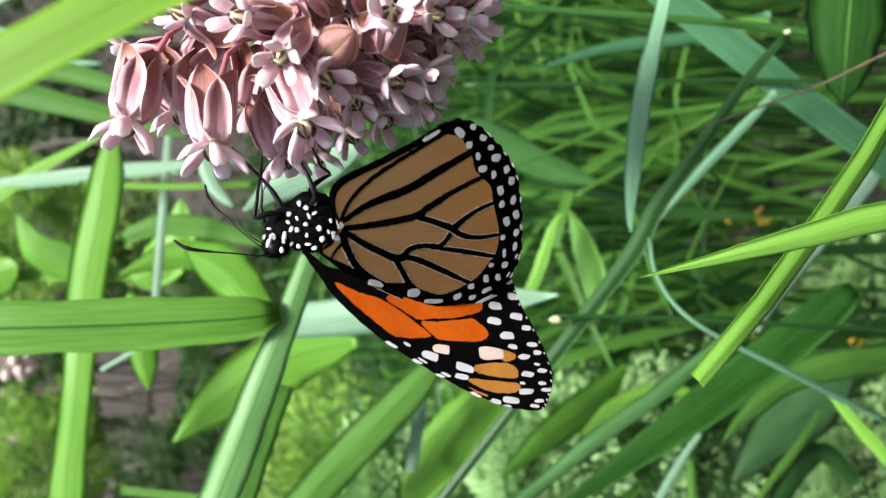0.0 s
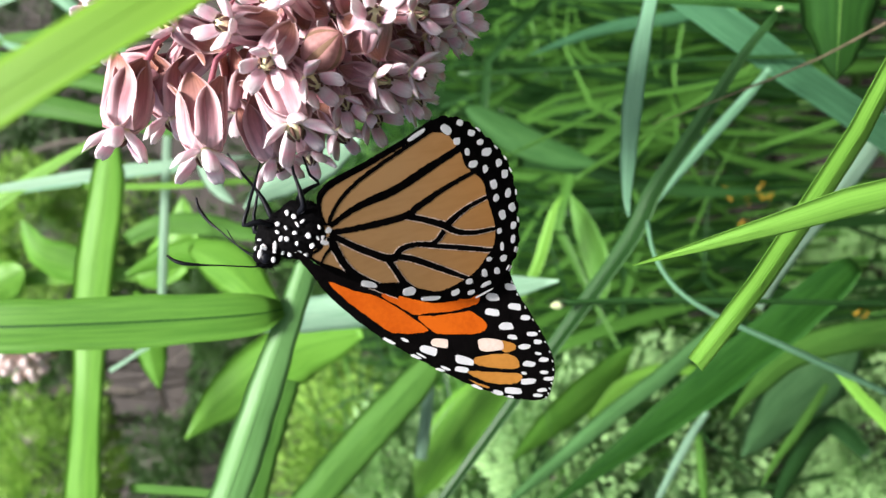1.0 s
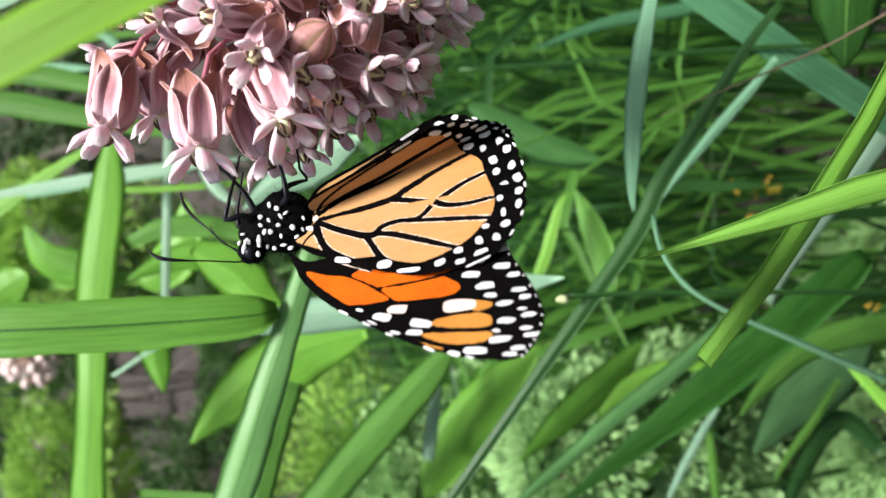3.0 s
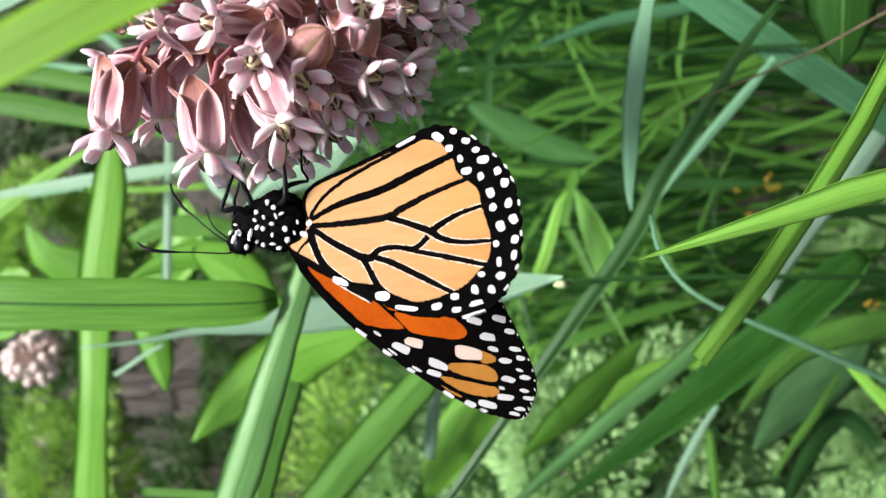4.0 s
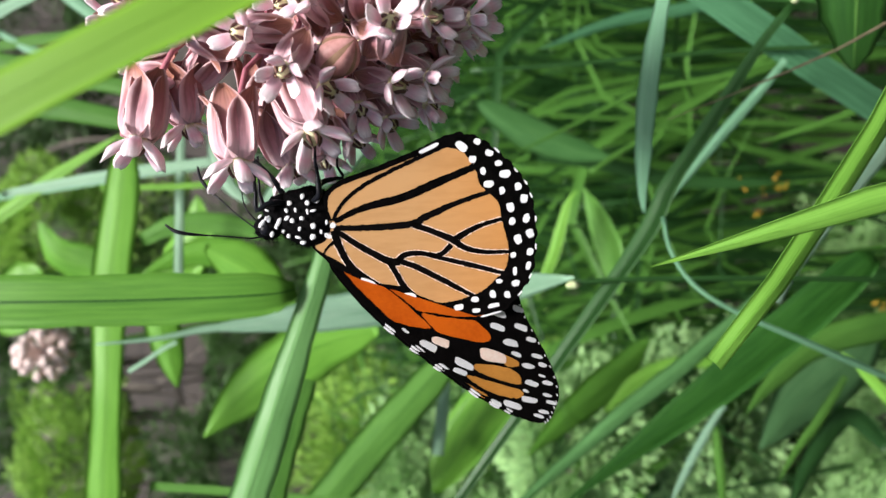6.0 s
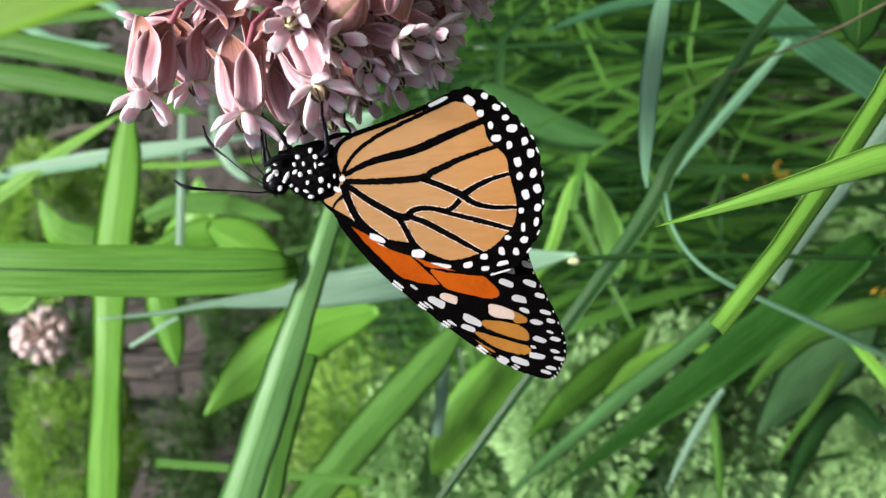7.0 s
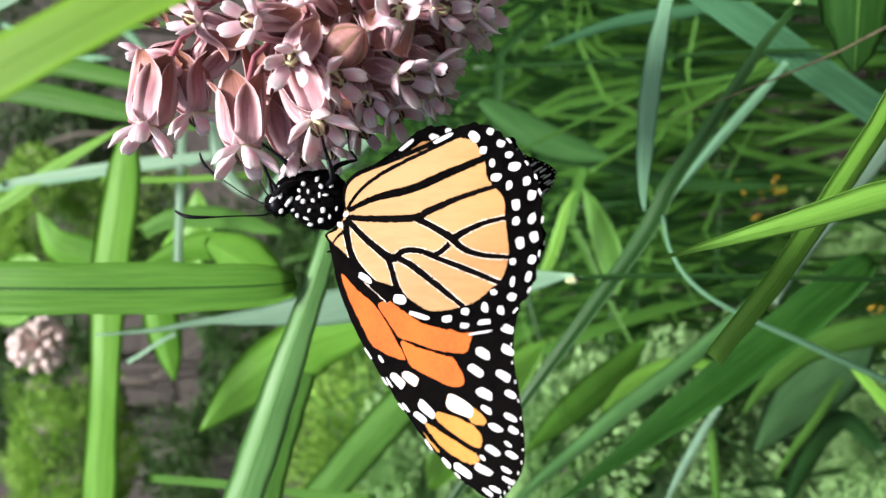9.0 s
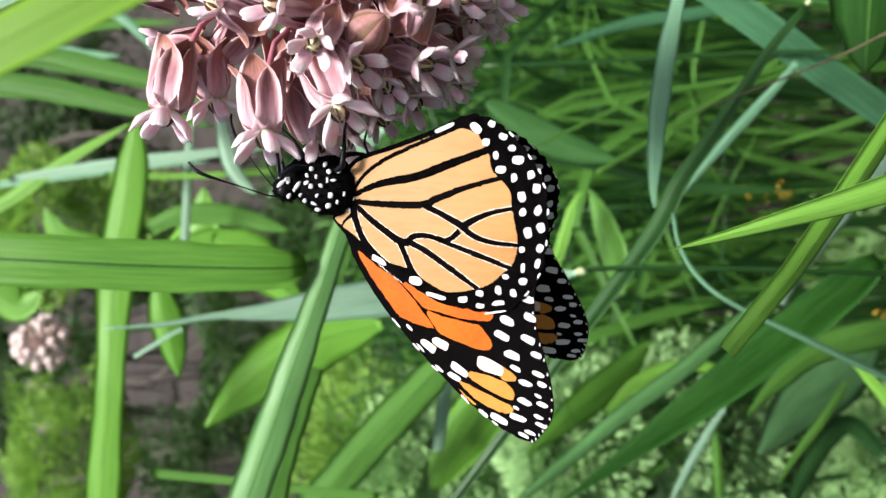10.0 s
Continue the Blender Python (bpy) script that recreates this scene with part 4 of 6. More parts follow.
# ---- milkweed flower head ----
def floret_meshes():
    """Petal, hood, column and anther meshes: the floret's axis is +z, its hoods point up."""
    n, m = 10, 8
    v, f, uvs = [], [], []
    for side in (0, 1):
        for i in range(n + 1):
            s = i / n
            r = 0.0012 + 0.0026 * math.sin(min(1, s * 2.2) * math.pi / 2) + 0.0024 * (max(0, s - 0.62) / 0.38) ** 2
            z = 0.0006 * math.sin(s * 5) - 0.0122 * s ** 1.2
            w = 0.0036 * (0.45 + 0.75 * math.sin(math.pi * min(1, s * 0.62 + 0.18))) * (1 if s < 0.65 else 1 - ((s - 0.65) / 0.35) ** 2.6 * 0.8)
            for j in range(m + 1):
                u = 2 * j / m - 1
                curl = 0.0009 * u * u * max(0, s - 0.5) * 2
                v.append((r - 0.9 * w * u * u * (0.55 - 0.5 * s) + curl - (0.00022 if side else 0), u * w, z + 0.3 * curl))
                uvs.append((0.5 + 0.5 * u, s))
    k = (n + 1) * (m + 1)
    for i in range(n):
        for j in range(m):
            a = i * (m + 1) + j
            f += [(a, a + m + 1, a + m + 2, a + 1), (k + a, k + a + 1, k + a + m + 2, k + a + m + 1)]
        for j in (0, m):
            a = i * (m + 1) + j
            f.append((a, a + m + 1, k + a + m + 1, k + a))
    for j in range(m):
        a = n * (m + 1) + j
        f.append((a, a + 1, k + a + 1, k + a))
    petal = mesh("petal", v, f, PETAL, uvs)
    v, f, uvs, rings, sides = [], [], [], 9, 10
    for i in range(rings + 1):
        s = i / rings
        out, up = 0.0010 + 0.0056 * s - 0.0012 * s * s, 0.0004 + 0.0058 * s
        wide = 0.00175 * (0.5 + 1.0 * math.sin(math.pi * (0.10 + 0.58 * s))) * (1 if s < 0.82 else 1 - 0.5 * ((s - 0.82) / 0.18) ** 1.8)
        deep = 0.0010 * (0.55 + 0.8 * math.sin(math.pi * (0.1 + 0.72 * s))) * (1 if s < 0.55 else 1 - 0.8 * ((s - 0.55) / 0.45))
        for j in range(sides):
            a = 2 * math.pi * j / sides
            inner = 0.35 if math.cos(a) < 0 else 1.0
            notch = 0.00025 * s ** 6 * math.cos(2 * a)
            flat = math.copysign(abs(math.sin(a)) ** 0.7, math.sin(a))
            uvs.append((0.5 + 0.5 * math.sin(a), s))
            v.append((out + deep * math.cos(a) * inner - 0.7 * notch, wide * flat * 0.8, up - 0.3 * deep * math.cos(a) - notch))
    f = [(i * sides + j, i * sides + (j + 1) % sides, (i + 1) * sides + (j + 1) % sides, (i + 1) * sides + j) for i in range(rings) for j in range(sides)]
    f += [tuple(range(sides))[::-1], tuple(rings * sides + j for j in range(sides))]
    hood = mesh("hood", v, f, HOOD, uvs)
    v, f, _ = tube([(0, 0, -0.0012), (0, 0, 0.0008), (0, 0, 0.003)], (0.0019, 0.0018, 0.0009), 5, 10)
    column = mesh("floret", v, f, COLUMN)
    v, f, _ = tube([(0.0011, 0, 0.0008), (0.0016, 0, 0.002), (0.0008, 0, 0.0036)], (0.0003, 0.0005, 0.0002), 5, 6)
    anther = mesh("anther", v, f, ANTHER)
    return petal, hood, column, anther


flower_head = thing("milkweed_flower_head", "round umbel of dusty pink milkweed florets on mauve stalks", "flower")
flower_head.matrix_world = BASE
HEAD_LOCAL = Vector((-0.0246, 0.172, 0.0616))
PETAL_M, HOOD_M, COLUMN_M, ANTHER_M = floret_meshes()
rng = np.random.RandomState(7)


FLORET = 0.78


def floret(place, axis, spin, size=1.0, label="", petals=1.0, hood=1.1, fat=1.05, splay=0, shut=0):
    """One floret in the head's space: hoods along the axis, petals folded back along its stalk."""
    z = Vector(axis).normalized()
    turn = z.to_track_quat("Z", "Y").to_matrix().to_4x4() @ pose(0, 0, 0, 0, 0, spin)
    ob = part("floret", COLUMN_M, None, flower_head, label)
    home = Matrix.Translation(place) @ turn @ Matrix.Scale(size * FLORET, 4)
    ob.matrix_local = home
    for i in range(5):
        a = 72 * i + rng.uniform(-7, 7)
        part("petal", PETAL_M, None, ob).matrix_local = pose(0, 0, 0, 0, shut + rng.uniform(-9, 14), a) @ Matrix.Scale(petals, 4)
        if hood:
            part("hood", HOOD_M, None, ob).matrix_local = pose(0, 0, 0, 0, splay + rng.uniform(-10, 12), a + 36 + rng.uniform(-5, 5)) @ Matrix.Diagonal((1, fat, 1, 1)) @ Matrix.Scale(hood * rng.uniform(0.9, 1.1), 4)
            part("anther", ANTHER_M, None, ob).matrix_local = pose(0, 0, 0, 0, 0, a)
    inv = home.inverted()
    hub = HEAD_LOCAL + Vector((rng.uniform(-3, 3), rng.uniform(-3, 3), rng.uniform(-3, 3))) * 0.001
    far = (Vector(place) - hub).length
    mid = Vector(place) - z * 0.4 * far
    mid2 = hub + (Vector(place) - hub) * 0.45 + Vector((0, 0, 0.004))
    v, f, _ = tube([inv @ hub, inv @ mid2, inv @ (mid * 0.6 + (hub + (Vector(place) - hub) * 0.7) * 0.4), Vector((0, 0, -0.0005))], (0.0007, 0.0006, 0.0006, 0.0009), 10, 7)
    part("pedicel", mesh("pedicel", v, f, PEDICEL), None, ob)
    return ob


KEYED_FLORET = None
PLACED = []
# florets that hang at the head's upper side, hoods down
for px, axis, spin, size in (
    ((-0.0571, 0.139, 0.0233), (-0.15, -0.25, -1), 10, 1.12),
    ((-0.0405, 0.135, 0.0184), (0.05, -0.15, -1), 40, 1.1),
    ((-0.0515, 0.15, 0.0271), (0.15, 0.1, -1), 70, 1.0),
    ((-0.0243, 0.134, 0.0223), (0.35, -0.35, -1), 15, 1.15),
    ((-0.0305, 0.146, 0.0178), (0.3, 0.2, -1), 55, 1.0),
    ((-0.0508, 0.152, 0.0359), (-0.7, 0.3, -0.5), 50, 0.95),
    ((-0.038, 0.15, 0.0277), (-0.2, 0.3, -1), 50, 1.0),
    ((-0.0272, 0.1664, 0.0207), (0.1, -0.2, -1), 40, 0.95),
):
    PLACED.append(px)
    ob = floret(px, axis, spin, size, petals=1.12, hood=1.08, fat=0.78, splay=10, shut=6)
    if len(PLACED) == 2:
        KEYED_FLORET = ob
# florets of the front, hoods towards the lens
for px, axis, spin, size in (
    ((-0.0334, 0.128, 0.0387), (-0.45, -1, -0.15), 20, 1.05),
    ((-0.0266, 0.127, 0.0319), (-0.1, -1, -0.6), 55, 1.05),
    ((-0.0089, 0.128, 0.0387), (0.2, -1, 0.1), 5, 1.1),
    ((-0.0468, 0.14, 0.0424), (-0.7, -0.7, 0.2), 30, 1.0),
    ((-0.0606, 0.15, 0.0382), (-1, -0.1, -0.1), 30, 0.9),
    ((-0.0675, 0.1529, 0.0496), (-0.9, -0.35, 0.1), 12, 0.95),
    ((-0.0615, 0.1481, 0.0517), (-0.7, -0.7, 0.15), 33, 1.0),
    ((-0.0554, 0.1433, 0.0528), (-0.5, -0.8, 0.3), 60, 1.0),
    ((-0.0138, 0.1305, 0.047), (0.1, -1, 0.2), 12, 1.05),
    ((-0.0058, 0.1338, 0.0474), (0.35, -0.9, 0.1), 66, 1.05),
    ((-0.0235, 0.1306, 0.0448), (-0.2, -1, 0.1), 50, 1.05),
):
    PLACED.append(px)
    floret(px, axis, spin, size, petals=0.85, hood=0.9, fat=0.84, splay=4)
# florets of the shaded lower side
for px, axis, spin, size in (
    ((-0.0212, 0.134, 0.030), (0.6, -0.6, -0.5), 10, 1.1),
    ((-0.0095, 0.1402, 0.0309), (0.75, -0.6, -0.3), 30, 1.1),
    ((-0.0019, 0.1377, 0.0422), (0.6, -0.7, -0.25), 50, 1.05),
    ((0.0053, 0.1461, 0.0436), (0.85, -0.35, 0), 20, 1.05),
    ((-0.0034, 0.1434, 0.0328), (0.85, -0.2, -0.4), 5, 1.0),
    ((-0.0119, 0.148, 0.0254), (0.65, -0.45, -0.65), 60, 1.0),
    ((-0.0163, 0.1417, 0.0275), (0.3, -0.6, -0.7), 35, 0.9),
    ((-0.0185, 0.1506, 0.0231), (0.5, -0.3, -0.8), 15, 1.0),
    ((-0.004, 0.15, 0.0286), (0.8, -0.1, -0.6), 25, 0.85),
    ((0.0066, 0.1461, 0.0494), (0.8, -0.4, 0.2), 45, 1.05),
    ((0.0011, 0.1394, 0.0514), (0.6, -0.7, 0.3), 28, 1.0),
):
    PLACED.append(px)
    floret(px, axis, spin, size, petals=0.62, hood=0.96, fat=0.84)


def closed_bud(place, axis, length, radius):
    """An unopened bud: five swollen lobes that meet at the tip, with greenish seams."""
    rings, sides = 12, 40
    for name, ink, grow in (("bud", BUD, 1.0), ("bud_seam", BUD_SEAM, 0.93)):
        v = []
        for i in range(rings + 1):
            q = i / rings
            fat = radius * math.sin(math.pi * min(1, 0.06 + 0.93 * q)) ** 0.7
            for j in range(sides):
                a = 2 * math.pi * j / sides
                lobe = 1 - (0.13 * abs(math.cos(2.5 * a)) ** 6 if grow == 1.0 else 0)
                v.append((fat * grow * lobe * math.cos(a), fat * grow * lobe * math.sin(a), length * (q - 0.5)))
        f = [(i * sides + j, i * sides + (j + 1) % sides, (i + 1) * sides + (j + 1) % sides, (i + 1) * sides + j) for i in range(rings) for j in range(sides)]
        f += [tuple(range(sides))[::-1], tuple(rings * sides + j for j in range(sides))]
        turn = Vector(axis).normalized().to_track_quat("Z", "Y").to_matrix().to_4x4()
        if grow == 1.0:
            body = part(name, mesh(name, v, f, ink), None, flower_head, "closed dusky pink bud with green seams")
            body.matrix_local = Matrix.Translation(place) @ turn
        else:
            part(name, mesh(name, v, f, ink), None, body)


closed_bud((-0.0185, 0.1345, 0.0355), (0.55, -0.5, 0.3), 0.0098, 0.0039)
PLACED.append((-0.0185, 0.1325, 0.0352))
count = 340
for i in range(count):
    zz = 1 - 2 * (i + 0.5) / count
    a = i * 2.399963
    d = Vector((math.sqrt(1 - zz * zz) * math.cos(a), zz, math.sqrt(1 - zz * zz) * math.sin(a)))
    d = (d + Vector(rng.normal(0, 0.06, 3))).normalized()
    if d.z > 0.75 or (d.x < -0.25 and d.z < 0.25 and d.y < 0.6):
        continue
    place = HEAD_LOCAL + d * (rng.uniform(0.0265, 0.0335) + 0.0010 * max(0, d.x))
    if min((place - Vector(q)).length for q in PLACED) < 0.0053:
        continue
    PLACED.append(tuple(place))
    floret(place, d + Vector(rng.normal(0, 0.22, 3)), rng.uniform(0, 72), rng.uniform(0.9, 1.1), petals=0.62, hood=0.96, fat=0.84)
hub_v, hub_f, _ = tube([(0.002, 0.0, 0.03), (0.001, 0, 0.012), (0, 0, 0)], (0.0022, 0.002, 0.003), 10, 10)
part("peduncle", mesh("peduncle", [tuple(HEAD_LOCAL + Vector(v)) for v in hub_v], hub_f, PEDICEL), None, flower_head)


# ---- butterfly ----
def closed_curve(points, n):
    p = [np.array(q, float) for q in points]
    ext = [p[-1], *p, p[0], p[1]]
    out = []
    for i in range(1, len(ext) - 2):
        a, b, c, d = ext[i - 1], ext[i], ext[i + 1], ext[i + 2]
        for t in np.linspace(0, 1, n, endpoint=False):
            out.append(0.5 * (2 * b + (c - a) * t + (2 * a - 5 * b + 4 * c - d) * t * t + (3 * b - a - 3 * c + d) * t ** 3))
    return np.array(out)


FOLD_A, FOLD_B = np.array((-0.0, -0.5)), np.array((34.9, -5.5))


def above_fold(p):
    """Millimetres by which a place of the hindwing lies above its fold."""
    d = unit(FOLD_B - FOLD_A)
    return float((np.array(p)[:2] - FOLD_A) @ np.array((-d[1], d[0])))


def clipped(c, side):
    """The part of a closed outline on one side of the fold, with a hair of overlap."""
    out = []
    for i in range(len(c)):
        p, q = c[i - 1], c[i]
        hp, hq = side * above_fold(p) + 0.02, side * above_fold(q) + 0.02
        if (hp < 0) != (hq < 0):
            out.append(p + (q - p) * hp / (hp - hq))
        if hq >= 0:
            out.append(q)
    return np.array(out)


def sheet(outline, low, high, n=6, rag=0.0, seed=0, side=0):
    """A flat piece of a wing from its outline in millimetres, between two depths."""
    c = closed_curve(outline, n)
    if rag:
        r = np.random.RandomState(seed)
        c = c + r.normal(0, rag, c.shape)
    if side:
        c = clipped(c, side)
    bm = bmesh.new()
    vs = [bm.verts.new((u * 0.001, 0, v * 0.001)) for u, v in c]
    face = bm.faces.new(vs)
    bmesh.ops.triangulate(bm, faces=[face], ngon_method="BEAUTY")
    bmesh.ops.recalc_face_normals(bm, faces=bm.faces[:])
    if sum(f.normal.y * f.calc_area() for f in bm.faces) > 0:
        bmesh.ops.reverse_faces(bm, faces=bm.faces[:])
    got = bmesh.ops.extrude_face_region(bm, geom=bm.faces[:])
    for e in got["geom"]:
        if isinstance(e, bmesh.types.BMVert):
            e.co.y = 1.0
    for vert in bm.verts:
        deep = high if vert.co.y == 0.0 else low
        vert.co.y = deep * 0.001
    return bm


def strip(points, widths, low, high, n=64, rag=0.05, seed=0):
    """A vein: a tapering strip along a curve in a wing's plane, millimetres."""
    c = spline(points, n)
    t = unit(np.gradient(c, axis=0))
    nor = np.stack([-t[:, 1], t[:, 0]], 1)
    r = np.random.RandomState(seed)
    w = 0.5 * np.interp(np.linspace(0, 1, n + 1), np.linspace(0, 1, len(widths)), widths)
    a = c + nor * (w + r.normal(0, rag, n + 1))[:, None]
    b = c - nor * (w + r.normal(0, rag, n + 1))[:, None]
    v = []
    for y in (high, low):
        for row in (a, b):
            v += [(u * 0.001, y * 0.001, q * 0.001) for u, q in row]
    m, f = n + 1, []
    for i in range(n):
        f += [(i, i + 1, m + i + 1, m + i), (2 * m + i, 3 * m + i, 3 * m + i + 1, 2 * m + i + 1), (i, 2 * m + i, 2 * m + i + 1, i + 1), (m + i, m + i + 1, 3 * m + i + 1, 3 * m + i)]
    return mesh("vein", v, f, None, smooth=False)


def blob(u, v, a, b, ang, seed):
    r = np.random.RandomState(seed)
    k = 9
    power = 0.66 if a > 1.4 else 0.82
    ca, sa = math.cos(radians(ang)), math.sin(radians(ang))
    pts = []
    for i in range(k):
        t = 2 * math.pi * i / k
        q = 0.9 + r.uniform(-0.13, 0.13)
        x, y = a * q * math.copysign(abs(math.cos(t)) ** power, math.cos(t)), b * q * math.copysign(abs(math.sin(t)) ** power, math.sin(t))
        pts.append((u + x * ca - y * sa, v + x * sa + y * ca))
    return pts


HIND_EDGE = [(-0.5, 0.0), (-1.2, 3.0), (-1.2, 5.5), (1.3, 7.9), (8.5, 10.2), (15.7, 12.7), (21.0, 14.9), (23.8, 15.6), (27.6, 14.6), (31.3, 11.7), (34.5, 8.3), (36.7, 4.3), (37.9, -1.2), (37.8, -5.6), (37.3, -10.5), (35.5, -14.4), (33.3, -17.3), (30.7, -19.1), (26.8, -19.7), (22.5, -19.3), (17.9, -18.6), (12.4, -15.9), (7.2, -12.8), (3.1, -10.2), (-0.2, -8.1), (-3.4, -5.0), (-4.1, -3.6), (-2.2, -2.4)]
HIND_INNER = [(-0.4, 0.2), (-0.8, 3.0), (-0.5, 5.4), (1.8, 7.3), (8.5, 9.4), (15.7, 11.8), (20.9, 13.2), (24.7, 12.2), (26.9, 8.7), (27.8, 5.8), (30.9, 2.5), (31.5, -0.8), (32.6, -6.3), (32.1, -10.2), (30.0, -12.6), (26.5, -15.2), (19.8, -16.7), (15.6, -15.2), (11.9, -13.0), (6.8, -11.6), (2.6, -8.7), (-3.4, -4.5), (-3.5, -3.5), (-1.9, -2.9)]
HIND_VEINS = (
    ([(0.0, 0.8), (1.9, 3.8), (6.0, 7.0), (13.3, 10.3), (22.4, 13.8)], (0.5, 0.6, 0.6, 0.5)),
    ([(0.3, 0.7), (5.8, 2.9), (13.1, 4.4), (19.7, 6.8), (26.0, 9.1)], (0.7, 1.2, 1.3, 0.9)),
    ([(-0.0, -0.5), (6.2, -0.9), (14.4, -0.7), (17.0, 0.4), (22.4, 2.5), (29.1, 4.5)], (0.8, 1.0, 1.1, 0.8, 0.6)),
    ([(14.4, -0.7), (17.2, -1.9), (19.8, -3.1), (22.5, -4.5)], (0.9, 0.9, 1.1)),
    ([(22.2, -4.3), (24.8, -2.9), (28.0, -1.6), (32.3, -0.7)], (1.1, 0.7, 0.5)),
    ([(22.2, -4.5), (24.4, -6.0), (27.8, -7.0), (33.0, -7.3)], (1.0, 0.7, 0.5)),
    ([(0.5, -1.0), (3.3, -3.4), (6.5, -5.6), (9.8, -7.6), (11.9, -7.9)], (0.8, 1.0, 1.2)),
    ([(11.2, -7.9), (12.8, -6.6), (15.6, -6.4), (19.3, -7.0), (21.7, -5.2)], (1.0, 0.8, 0.7, 0.9)),
    ([(16.4, -6.6), (20.4, -7.9), (26.8, -9.9), (32.4, -11.8)], (0.6, 0.8, 0.6)),
    ([(11.8, -7.7), (14.9, -9.1), (19.4, -11.8), (24.8, -15.2)], (0.9, 0.9, 0.6)),
    ([(9.7, -7.5), (11.1, -10.3), (12.4, -13.1), (14.2, -15.5)], (0.8, 0.9, 1.4)),
    ([(-0.0, -1.0), (0.9, -4.5), (2.6, -8.1), (6.2, -11.6), (11.3, -14.9)], (1.2, 1.0, 1.2, 1.4)),
    ([(0.2, -2.9), (-1.5, -4.3), (-2.3, -5.5)], (0.6, 0.4, 0.2)),
)
HIND_SPOTS_INNER = [(24.4, 13.2, 1.3, 0.8, -40.0), (26.3, 10.7, 0.8, 0.8, 0.0), (28.2, 8.4, 0.6, 0.8, 0.0), (29.2, 5.9, 1.0, 0.8, 0.0), (31.6, 4.5, 0.6, 0.8, 0.0), (33.1, 1.3, 0.8, 1.0, 20.0), (33.3, -1.4, 0.7, 0.8, 0.0), (34.4, -5.0, 0.8, 1.1, 15.0), (33.3, -8.0, 0.6, 0.6, 0.0), (33.6, -11.2, 0.5, 1.0, 0.0), (30.5, -13.0, 0.7, 0.5, 0.0), (29.2, -15.5, 0.7, 0.9, 0.0)]
HIND_SPOTS_FRONT = [(25.7, -16.3, 0.8, 0.6, 0.0), (22.5, -17.7, 1.1, 0.7, 10.0), (13.2, -14.9, 1.5, 0.9, -5.0), (17.4, -17.5, 2.1, 0.5, -12.0), (5.6, -11.5, 1.7, 0.6, -28.0), (25.9, -18.6, 0.9, 0.5, 0.0), (-0.1, 0.0, 0.6, 0.6, 0.0), (-1.1, -2.0, 0.8, 0.5, -30.0), (18.3, 13.1, 2.2, 0.4, 22.0)]
HIND_SPOTS_OUTER = [(27.3, 13.9, 0.7, 0.6, -20.0), (29.4, 11.7, 0.9, 0.7, -20.0), (31.1, 9.7, 0.8, 0.6, 10.0), (32.3, 7.6, 1.1, 0.9, 0.0), (34.6, 5.1, 0.7, 0.8, 0.0), (35.7, 2.8, 0.8, 0.9, 0.0), (36.0, -1.0, 0.7, 1.0, -10.0), (36.7, -4.0, 0.8, 1.0, 20.0), (36.5, -7.6, 0.7, 0.8, -20.0), (36.2, -10.3, 0.6, 1.0, -10.0), (33.7, -13.6, 0.9, 0.7, 25.0), (32.0, -15.8, 0.7, 0.8, 0.0), (29.3, -17.8, 1.3, 0.5, 8.0)]
HIND_SPOTS_EDGE = [(30.9, 12.1, 0.7, 0.2, -45.0), (34.3, 8.2, 0.6, 0.2, -50.0), (36.1, 5.8, 0.6, 0.2, -60.0), (37.0, 3.3, 0.6, 0.2, -65.0), (37.8, -1.2, 0.2, 0.6, 0.0), (37.7, -6.6, 0.2, 0.6, 0.0), (36.5, -12.4, 0.6, 0.2, 60.0), (34.5, -15.7, 0.7, 0.2, 50.0), (28.5, -19.6, 2.3, 0.2, 12.0)]

